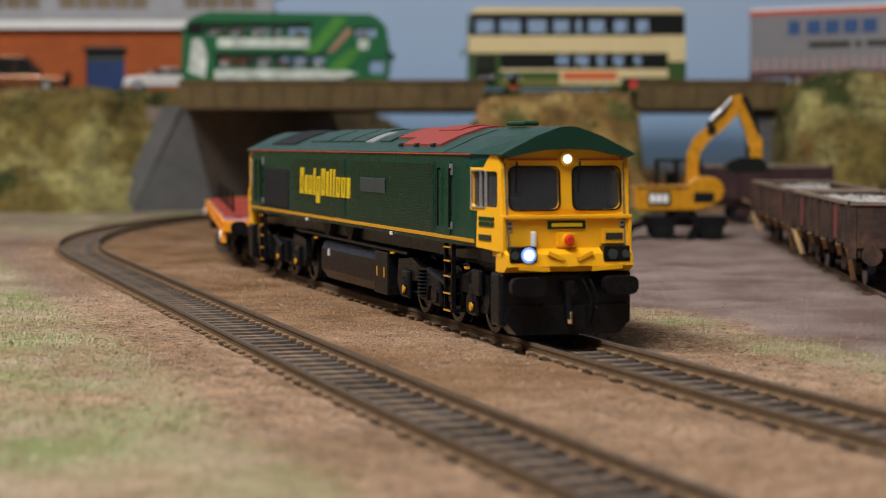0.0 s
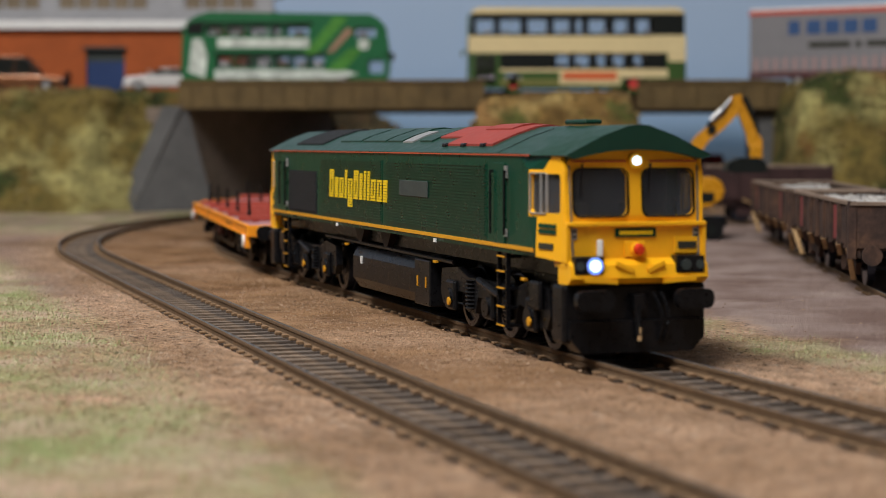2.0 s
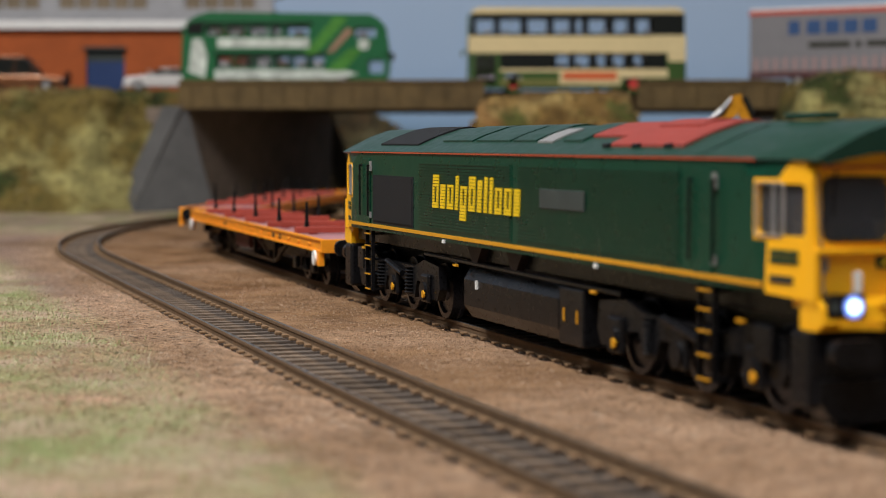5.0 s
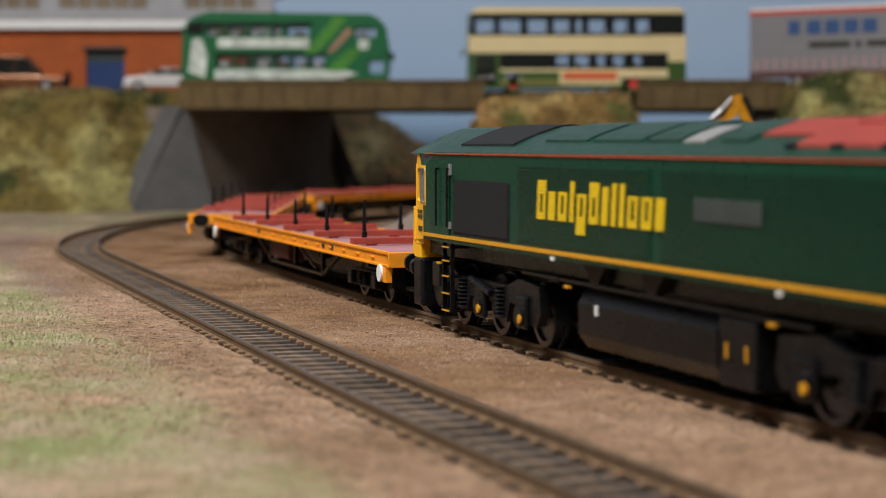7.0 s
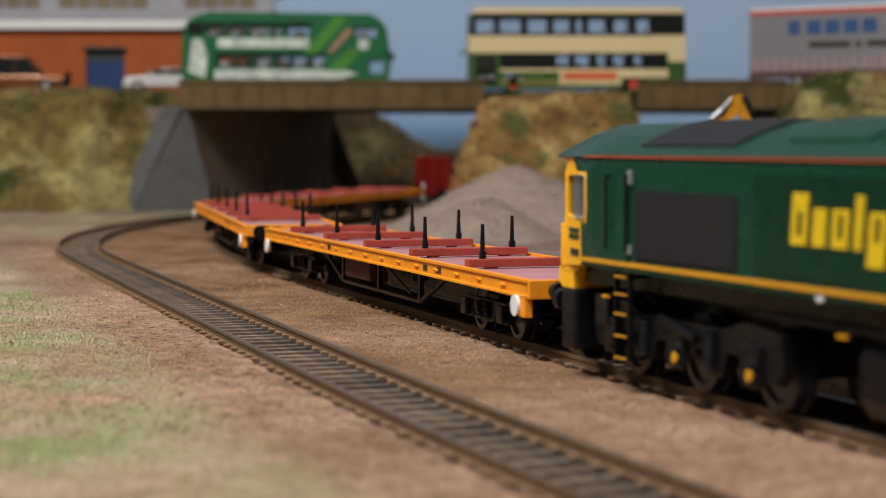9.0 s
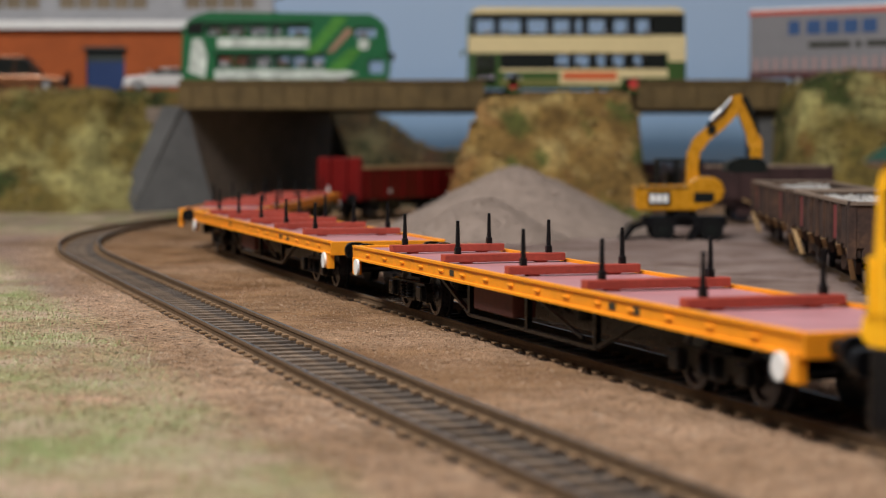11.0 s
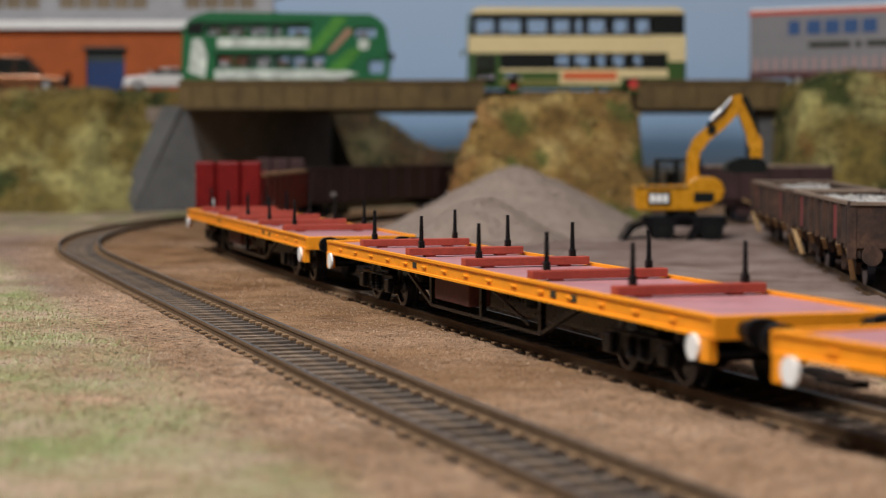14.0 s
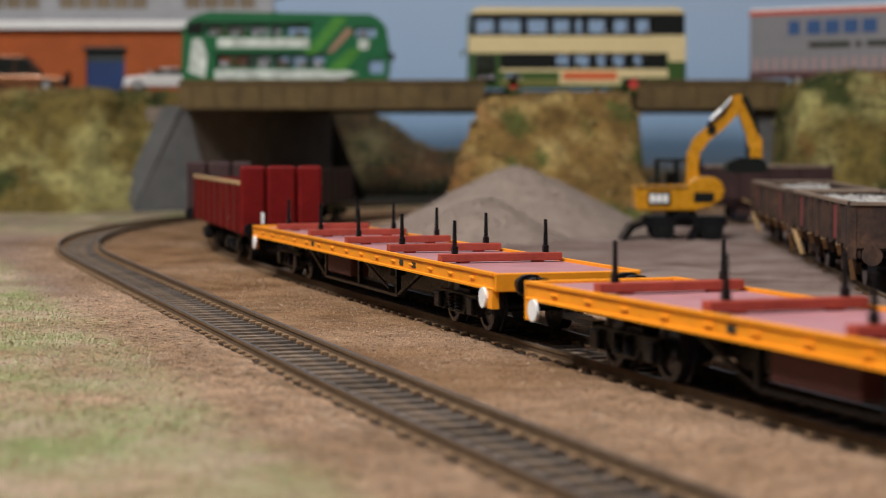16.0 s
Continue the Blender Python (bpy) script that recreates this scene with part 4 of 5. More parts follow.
def flat_wagon():
    W = thing("flat_wagon", "orange bogie flat wagon with maroon bolsters and black stanchions", "wagon", "flat wagons of the train")
    part("deck", B((-126.3, 126.3, -16, 16, 13.6, 14.6)), SHEENDECK, W, "maroon wagon deck with lamp sheen in its colour")
    for s in (-1, 1):
        channel = [(16.0, 11.4), (17.4, 11.4), (17.4, 11.9), (17.0, 12.0), (17.0, 14.6), (17.4, 14.7), (17.4, 15.3), (16.0, 15.3)]
        sb = part("solebar", prism(bmesh.new(), [(s * a, b) for a, b in channel], "x", -126.7, 126.7), ORANGE, W, "bright orange solebar")
        for u in np.arange(-112, 113, 16):
            part("rope_hook", B((u - 1.5, u + 1.5, s * 16.9, s * 17.45, 13.0, 13.6), bevel=0.2), ORANGE, sb)
        for u in (-40, 55, 66):
            part("marking", B((u - 1.5, u + 1.5, s * 17.0, s * 17.15, 12.6, 14.0)), DARKMARK, sb)
        # trussed underframe
        part("truss_rod", beam(beam(beam(bmesh.new(), (-62, s * 13, 11.6), (-38, s * 13, 3.6), 1.0, 0.8), (-38, s * 13, 3.6), (38, s * 13, 3.6), 1.0, 0.8), (38, s * 13, 3.6), (62, s * 13, 11.6), 1.0, 0.8), BLACK, W)
        for u in (-38, 38, 0):
            part("truss_post", B((u - 0.8, u + 0.8, s * 12.4, s * 13.6, 3.6, 12)), BLACK, W)
        part("equipment_box", B((-32, -6, s * 9, s * 14.4, 5.6, 11.4), bevel=0.3), FADED, W, "faded maroon equipment box")
        part("brake_lever", beam(bmesh.new(), (10, s * 14, 10.5), (34, s * 14.2, 5.2), 0.7, 0.5), BLACK, W)
        for e in (-1, 1):
            br = part("wheel_bracket", B((e * 123, e * 126.5, s * 15.8, s * 17.4, 7.4, 11.8)), ORANGE, W)
            part("hand_wheel", rod(bmesh.new(), (e * 121.3, s * 17.4, 9.6), (e * 121.3, s * 18.0, 9.6), 2.25, 20), WHITE, br, "white brake hand wheel")
    for e in (-1, 1):
        part("headstock", B((e * 125.8, e * 127.7, -17, 17, 11.2, 15.2), bevel=0.2), ORANGE, W, "orange headstock")
        end_gear(W, e * 127.7, e, 12.9)
    # Sill belly and cylinders are added to imitate the shade under the wagon.
    part("centre_sill", prism(bmesh.new(), [(-125, 13.6), (-125, 8.4), (-72, 8.4), (-58, 4.4), (58, 4.4), (72, 8.4), (125, 8.4), (125, 13.6)], "y", -4.5, 4.5), BLACK, W, "black centre sill deepened to darken the gap below")
    for u in (-60, 22):
        part("brake_cylinder", turned(bmesh.new(), (u, -8.5, 7.6), "z", [(0, 1.6), (0.4, 2.3), (3.4, 2.3), (3.8, 1.4)], 14), BLACK, W)
    for u in (-95.7, -52, -7, 37, 82):
        bo = part("bolster", B((u - 1.6, u + 1.6, -15.4, 15.4, 15.0, 16.9), bevel=0.2), BOLSTER, W, "maroon transverse bolster")
        for s in (-1, 1):
            part("bolster_foot", B((u - 1.2, u + 1.2, s * 9.5 - 1.3, s * 9.5 + 1.3, 14.5, 15.1)), BOLSTER, bo)
            bm = rod(B((u - 0.75, u + 0.75, s * 11.6 - 0.7, s * 11.6 + 0.7, 16.7, 18.6), bevel=0.2), (u, s * 11.6, 18.3), (u, s * 11.6, 24.9), 0.62, 8, 0.42)
            part("stanchion", bm, BLACK, bo, "black tapered stanchion")
    return W, [wagon_bogie(W, 88), wagon_bogie(W, -88)]


def box_wagon(red, h, half):
    col = REDBOX if red else DARKBOX
    W = thing("open_wagon", "dark red high-ended open wagon with pale timber top plank" if red else "dark brown bogie open wagon in the train", "wagon", "open wagons of the train")
    part("floor", B((-h, h, -14.6, 14.6, 10.5, 12)), DARKBOX, W)
    for s in (-1, 1):
        sd = part("side", B((-h, h, s * 14.0, s * 15, 11, 28.2)), col, W)
        part("top_plank", B((-h, h, s * 13.6, s * 15.4, 28.2, 29.6), bevel=0.15), TIMBER if red else DARKBOX, W, "pale timber top plank" if red else "dark top rail")
        for u in np.linspace(-h + 6, h - 6, 8 if red else 13):
            part("stake", B((u - 0.9, u + 0.9, s * 15, s * 15.8, 11, 28.2)), col, sd)
        part("tag", B((h - 31, h - 28, s * 15, s * 15.3, 14, 16.4)), WHITE, W)
    for e in (-1, 1):
        hi = 35.2 if e > 0 else 28.4
        en = part("end_wall", B((e * (h - 0.6), e * (h + 0.2), -14.6, 14.6, 10, hi - 0.8)), col, W, "tall ribbed end wall" if e > 0 else "ribbed end wall")
        for a, b in ((-14.9, -6.0), (-5.2, 5.2), (6.0, 14.9)):
            part("end_panel", B((e * (h + 0.2), e * (h + 2.6), a, b, 10, hi), bevel=1.1), col, en)
        part("end_tag", B((e * (h + 2.5), e * (h + 2.9), -7.6, -6.4, 13.6, 18.4)), WHITE, en)
        end_gear(W, e * (h + 0.6), e)
    part("centre_sill", B((-h + 1, h - 1, -5, 5, 7.4, 10.5)), BLACK, W)
    return W, [wagon_bogie(W, half), wagon_bogie(W, -half)]


LOCO = locomotive()
FLATS = [flat_wagon() for _ in range(3)]
BOXES = [box_wagon(True, 75, 45), box_wagon(False, 120, 82)]


# ---- gravel heaps ----
def heap(cx, cy, r, h, label):
    n, k = 40, 22
    root = thing("gravel_heap", label, "gravel heap", "gravel heaps in the yard")
    v = []
    for j in range(k + 1):
        for i in range(n):
            a = 2 * math.pi * i / n
            q = j / k
            rr = r * q * (1 + 0.12 * fbm(math.cos(a), math.sin(a), cx, 0.9))
            z = -3.5 + (h + 3) * (1.06 - math.sqrt(q * q + 0.018) * 1.053) + 0.8 * fbm(rr * math.cos(a) + cx, rr * math.sin(a), 0, 0.09)
            v.append((cx + rr * math.cos(a), cy + rr * math.sin(a), z))
    f = [(j * n + i, j * n + (i + 1) % n, (j + 1) * n + (i + 1) % n, (j + 1) * n + i) for j in range(k) for i in range(n)]
    raw("gravel_mass", v, f, GRAVEL, root, smooth=True)
    rnd = random.Random(int(cx + r))
    pv, pf = [], []
    for _ in range(2200):
        p = rnd.choice(v)
        pebble(pv, pf, p[0] + rnd.uniform(-2.5, 2.5), p[1] + rnd.uniform(-2.5, 2.5), p[2] + 0.05, rnd.uniform(0.3, 0.75), rnd)
    tagged(raw("stone_scatter", pv, pf, island_material("heap_stone", [(0.24, 0.185, 0.15), (0.37, 0.30, 0.255), (0.30, 0.24, 0.20)]), root), kind="stuff")


heap(36, 968, 73, 34.6, "large pale grey-brown gravel heap in the yard")
heap(19, 893, 42, 20.3, "small pale grey-brown gravel heap beside a larger one")


# ---- buses ----
CREAM = material("bus_cream", (0.68, 0.56, 0.30), 0.4, vary=0.04, scale=30, coat=0.2)
BUSGREEN = material("bus_dark_green", (0.035, 0.085, 0.015), 0.4, vary=0.05, scale=30, coat=0.2)
OLIVE = material("bus_olive", (0.16, 0.16, 0.045), 0.4, vary=0.06, coat=0.2)
ADRED = material("advert_red", (0.62, 0.12, 0.035), 0.5, vary=0.08, scale=150)
BRIGHTGREEN = material("bus_bright_green", (0.008, 0.12, 0.04), 0.35, vary=0.06, scale=30, coat=0.3)
LEAF = material("bus_leaf_green", (0.06, 0.23, 0.03), 0.4, vary=0.15, scale=60)
PALEGREY = material("pale_grey_print", (0.55, 0.60, 0.54), 0.45, vary=0.35, scale=110)
TAN = material("tan_print", (0.30, 0.17, 0.11), 0.5, vary=0.2, scale=120)
RUBBER = material("tyre_rubber", (0.007, 0.007, 0.007), 0.7, vary=0.2, scale=300, spec=0.12)
# Both seat tones are lightened to imitate bright reflections in the bus windows.
SEATS = material("bus_seats", (0.46, 0.42, 0.44), 0.8, vary=0.3, scale=60)
GLARESEAT = material("glare_seats", (0.70, 0.66, 0.67), 0.6, vary=0.15, scale=80)
WINDARK = material("dark_gasket", (0.009, 0.011, 0.01), 0.4, vary=0.1, spec=0.15)
BUSGLASS = glass("bus_glass", (0.9, 0.93, 0.95), 0.08)
WHEELRED = material("wheel_red", (0.55, 0.05, 0.04), 0.45, vary=0.1)


def bus_wheel(parent, x, y, z, r, hub):
    s = -1 if y < 0 else 1
    w = part("wheel", rod(bmesh.new(), (x, y, z), (x, y - s * 4, z), r, 20), RUBBER, parent)
    part("hub", rod(bmesh.new(), (x, y + s * 0.3, z), (x, y - s * 0.5, z), r * 0.6, 16), hub, w)


def cream_bus(at):
    """Front towards -x, the seen side towards -y."""
    b = thing("double_decker_bus", "cream and dark green vintage double-decker bus on the road", "bus", "", at)
    ln, hw = 147.0, 16.5
    lower, upper = [(22, 30), (33, 46), (57, 72), (82, 91), (94, 107), (111, 118), (121, 131), (134.5, 141)], [(3.5, 15), (18.5, 35), (38.5, 52), (55.5, 68), (70.5, 77), (80, 92), (96, 108), (111, 122)]
    up = [(4, 16.5), (20, 35), (38.5, 53), (56, 68.5), (71, 77), (79.5, 93), (96.5, 108.5), (111.5, 123)]
    lo = [(60, 70), (72.5, 84), (87, 95), (98, 108), (112, 120)]
    for s in (-1, 1):
        pl = lambda p, q: (p, s * hw, q)
        part("upper_side", holed([(1.5, 35.5), (146, 35.5), (145.6, 50.5), (3.2, 50.5)], [rrect(a + 2, c + 2, 38.2, 48.6, 0.8) for a, c in up], pl, (0, -s * 0.7, 0)), WINDARK, b, "dark upper window band")
        part("cream_band", B((0.6, 146.8, s * (hw - 0.8), s * (hw + 0.15), 25.6, 36.6)), CREAM, b, "cream band between the decks")
        part("lower_side", holed([(22, 15.5), (134, 15.5), (134, 26), (22, 26)], [rrect(a, c, 17, 25, 0.7) for a, c in lo], pl, (0, -s * 0.7, 0)), WINDARK, b, "dark lower window band")
        part("skirt_green", holed([(2, 3.2), (146.5, 3.2), (146.5, 26), (133.9, 26), (133.9, 15.6), (22, 15.6), (22, 26), (2, 26)], [[(x + 6.6 * math.cos(a), 6.6 + 6.6 * math.sin(a)) for a in np.linspace(0, 6.1, 16)] for x in (31, 112)] + ([rrect(5, 19, 5, 24.5, 0.8)] if s < 0 else []), pl, (0, -s * 0.8, 0)), BUSGREEN, b, "dark green lower panels")
        part("cream_flash", B((62, 103.5, s * (hw - 0.2), s * (hw + 0.2), 5.2, 15.4), (103.5, 135, s * (hw - 0.2), s * (hw + 0.2), 9.8, 15.4), (22, 62, s * (hw - 0.2), s * (hw + 0.2), 13.6, 15.4)), CREAM, b)
        part("olive_flash", B((22, 62, s * (hw - 0.2), s * (hw + 0.1), 4.5, 8.8)), OLIVE, b)
        part("advert", B((62.5, 102.5, s * (hw + 0.2), s * (hw + 0.5), 7.4, 14.4)), CREAM, b)
        part("advert_bar", B((64.5, 100.5, s * (hw + 0.5), s * (hw + 0.7), 8.4, 13.4)), ADRED, b, "red advertising bar")
        part("glazing", B((2, 144, s * (hw - 1.2), s * (hw - 0.9), 16.5, 25.5), (3, 144.5, s * (hw - 1.2), s * (hw - 0.9), 37.5, 49.5)), BUSGLASS, b)
        part("rear_corner", B((124.5, 146.9, s * (hw - 0.8), s * (hw + 0.18), 26.0, 37.0), (135, 146.9, s * (hw - 0.8), s * (hw + 0.18), 20, 26)), CREAM, b)
        for x in (31, 112):
            bus_wheel(b, x, s * (hw - 0.2), 5.6, 5.6, WHEELRED)
    part("door", B((5, 19, -hw - 0.05, -hw + 0.3, 5, 24.5)), BUSGLASS, b, "dark glazed folding door")
    part("door_post", B((11.7, 12.3, -hw - 0.2, -hw + 0.3, 5, 24.5), (5, 5.5, -hw - 0.2, -hw + 0.3, 5, 24.5)), BUSGREEN, b)
    part("roof", B((3, 145.8, -hw, hw, 50.4, 53.5), (6, 143, -hw + 3, hw - 3, 53, 55), bevel=1.2), CREAM, b, "cream domed roof")
    part("front", B((0, 1.2, -hw, hw, 3.2, 15), (0, 1.2, -hw, hw, 25.5, 36), (1.6, 2.6, -hw, hw, 48.6, 50.6), (0.4, 1.4, -hw, -hw + 1.2, 15, 50), (0.4, 1.4, hw - 1.2, hw, 15, 50)), BUSGREEN, b)
    part("windscreen", B((0.6, 0.9, -hw + 1, hw - 1, 15, 25.5), (1.2, 1.5, -hw + 1, hw - 1, 36, 49)), BUSGLASS, b)
    part("rear", B((146, 147, -hw, hw, 3.2, 36), (145, 146, -hw, hw, 36, 50.6)), BUSGREEN, b)
    part("floor", B((1.4, 146, -hw + 0.9, hw - 0.9, 9.5, 10.5), (1.4, 146, -hw + 0.9, hw - 0.9, 30.5, 31.5)), SEATS, b)
    part("mirror", B((-4, -2.6, -hw - 2.5, -hw - 1, 23, 27), (-3.4, 1, -hw - 1.4, -hw - 1, 26.4, 27)), BUSGREEN, b)
    for z, xs in ((10.5, (64, 76, 88, 100, 114, 126)), (31.5, (14, 26, 40, 54, 66, 80, 94, 108, 122, 134))):
        for x in xs:
            part("seat", B((x - 1.2, x + 1.2, -12, -1, z, z + 9), (x - 1.2, x + 1.2, 1, 12, z, z + 9), bevel=0.3), SEATS, b)
    return b


def green_bus(at):
    """A modern bus with its front towards +x, the seen side towards -y."""
    b = thing("modern_bus", "bright green modern double-decker bus with leaf graphics", "bus", "", at)
    hw = 16.6
    body = [(2, 3), (147, 3), (149.5, 16), (149, 30), (146.5, 46), (141, 52.5), (12, 54.5), (4, 49), (0.5, 34), (0, 14)]
    up = [(17, 30), (32, 46), (48, 62), (64, 72), (74.5, 92)]
    lo = [(25, 36), (38.5, 50), (52.5, 64), (66.5, 77), (79, 90), (92.5, 103)]
    for s in (-1, 1):
        pl = lambda p, q: (p, s * hw, q)
        holes = [rrect(a, c, 39.5, 46.5, 0.8) for a, c in up] + [rrect(a, c, 16.5, 25, 0.8) for a, c in lo] + [rrect(124, 140, 38, 45.5, 1.5), rrect(134, 145.5, 12, 22, 1.5)]
        part("side_panel", holed(body, holes, pl, (0, -s * 0.8, 0)), BRIGHTGREEN, b, "glossy bright green side")
        part("window_band", B((23, 105, s * (hw - 0.6), s * (hw + 0.15), 25.3, 27), (14, 95, s * (hw - 0.6), s * (hw + 0.15), 47.0, 49)), WINDARK, b)
        for x in (37, 51, 65, 78, 91):
            part("window_post", B((x - 0.6, x + 0.6, s * (hw - 0.6), s * (hw + 0.2), 16, 25.4)), WINDARK, b)
        part("rear_graphic", prism(bmesh.new(), [(5, 13), (17, 9), (19, 24), (15, 37), (8, 37)], "y", s * (hw - 0.2), s * (hw + 0.25)), PALEGREY, b, "pale grey printed patch")
        part("rear_shade", prism(bmesh.new(), [(5, 48), (16, 50), (16, 40), (4, 40)], "y", s * (hw - 0.2), s * (hw + 0.22)), WINDARK, b)
        part("slogan_band", B((26, 92, s * (hw - 0.2), s * (hw + 0.3), 30.5, 37.5), bevel=0.1), PALEGREY, b, "pale plain slogan band")
        part("swoosh", prism(bmesh.new(), [(88, 26), (97, 26), (120, 52), (110, 53)], "y", s * (hw - 0.2), s * (hw + 0.35)), LEAF, b, "leaf green diagonal swoosh")
        part("tan_swoosh", prism(bmesh.new(), [(104, 27), (109, 27), (124, 43), (119, 45)], "y", s * (hw - 0.2), s * (hw + 0.35)), TAN, b)
        part("front_swoosh", prism(bmesh.new(), [(103, 14), (117, 14), (131, 30), (121, 30)], "y", s * (hw - 0.2), s * (hw + 0.3)), LEAF, b)
        part("emblem", rod(bmesh.new(), (131, s * (hw - 0.1), 33), (131, s * (hw + 0.4), 33), 4.2, 16), PALEGREY, b)
        part("sill_band", prism(bmesh.new(), [(24, 8), (112, 8), (128, 12), (112, 15), (24, 15)], "y", s * (hw - 0.2), s * (hw + 0.2)), PALEGREY, b)
        part("glazing", B((14, 146, s * (hw - 1.4), s * (hw - 1.1), 11.5, 26), (14, 142, s * (hw - 1.4), s * (hw - 1.1), 37.5, 47.5)), BUSGLASS, b)
        for x in (30, 116):
            bus_wheel(b, x, s * (hw + 0.1), 5.6, 5.6, SILVER)
    part("roof", prism(bmesh.new(), [(11, 53.6), (141, 51.8), (136, 54.8), (20, 56.6)], "y", -hw + 1, hw - 1), BRIGHTGREEN, b, "green roof with bright highlights")
    part("front", prism(bmesh.new(), [(147, 3), (149.8, 16), (149.3, 30), (146.8, 46), (141, 52.6), (140, 51.6), (145.6, 45.5), (148, 30), (148.5, 16), (146, 3)], "y", -hw + 0.6, hw - 0.6), BRIGHTGREEN, b)
    part("windscreen", prism(bmesh.new(), [(149.9, 12), (150.2, 22), (149.6, 22), (149.3, 12)], "y", -hw + 1.5, hw - 1.5), BUSGLASS, b)
    part("rear", B((0.6, 1.4, -hw + 0.7, hw - 0.7, 6, 46)), BRIGHTGREEN, b)
    part("floor", B((2, 146, -hw + 1.2, hw - 1.2, 8.5, 9.5), (4, 144, -hw + 1.2, hw - 1.2, 29.5, 30.5)), SEATS, b)
    part("mirror", B((150, 153, -hw - 2, -hw - 0.6, 21, 27), (146, 151, -hw - 1.4, -hw - 0.9, 26, 27)), WINDARK, b)
    for z, xs in ((9.5, (30, 44, 58, 72, 86, 98)), (30.5, (22, 38, 54, 70, 84, 100, 116, 130))):
        for x in xs:
            part("seat", B((x - 3.0, x + 3.0, -13, 13, z, z + 12), bevel=0.6), GLARESEAT if x % 4 else TAN, b)
    return b


cream_bus(pose(0.0165, 1.322, 0.0774) @ Matrix.Diagonal((1.014, 1, 1.06, 1)))
green_bus(pose(-0.181, 1.341, 0.0798) @ Matrix.Diagonal((0.963, 1, 0.955, 1)))

# ---- lorry trailer ----
# Grey set darker: the shade of a side turned from the light is included.
TRAILER = material("trailer_shaded_grey", (0.215, 0.21, 0.22), 0.6, vary=0.05, scale=20)
TRAILRED = material("trailer_red", (0.50, 0.09, 0.06), 0.6, vary=0.08)
STRAP = material("trailer_strap", (0.40, 0.25, 0.24), 0.6, vary=0.08)
SKIRT = material("trailer_skirt", (0.11, 0.045, 0.045), 0.6, vary=0.1)
NAVY = material("navy_print", (0.035, 0.085, 0.21), 0.6, vary=0.1)


def trailer(at):
    """Rear-left corner at the origin, length along +x, the seen side towards -y."""
    t = thing("lorry_trailer", "grey curtain-sided lorry trailer with blue lettering shapes", "trailer", "", at)
    part("box", B((0, 176, 0, 33, 13, 55), bevel=0.4), TRAILER, t, "grey curtain-sided box")
    part("top_rail", B((-0.4, 176.4, -0.4, 33.4, 52.4, 55.4)), TRAILRED, t, "red top rail")
    part("roof", B((0, 176, 0.2, 32.8, 55.4, 57.4), bevel=0.6), WHITE, t)
    for k in range(24):
        part("buckle_strap", B((4 + k * 7.2, 6.6 + k * 7.2, -0.5, 0.05, 13.4, 22.5)), STRAP, t)
    # the operator's name as plain blue blocks
    for k in range(5):
        x = 29 + k * 13.4
        part("letter_block", B((x, x + (10.6 if k else 8.5), -0.45, 0, 38.3, 48), bevel=0.2), NAVY, t, "dark blue letter-sized block")
    for a, b in ((44, 74), (78, 82), (86, 124)):
        part("small_print", B((a, b, -0.4, 0, 29, 33)), DARKMARK, t, "unreadable grey print bar")
    part("chassis", B((0, 176, 4, 29, 9.5, 13)), WINDARK, t)
    part("side_skirt", B((0, 176, 0.4, 1.6, 9.0, 13)), SKIRT, t, "dark red side skirt")
    part("rear_guard", B((-0.2, 2, 1, 32, 4.5, 9)), WINDARK, t)
    for x in (36, 52, 68, 150):
        for y in (0.8, 28):
            w = part("wheel", rod(bmesh.new(), (x, y, 6), (x, y + 4.5, 6), 6, 18), RUBBER, t)
            part("hub", rod(bmesh.new(), (x, y - 0.3, 6), (x, y + 0.4, 6), 3, 12), SILVER, w)
    return t


trailer(pose(0.2155, 1.347, 0.0798, 0, 0, -33))

# ---- excavator ----
DIGYELLOW = material("excavator_yellow", (0.50, 0.22, 0.010), 0.28, vary=0.1, scale=60, coat=0.3)


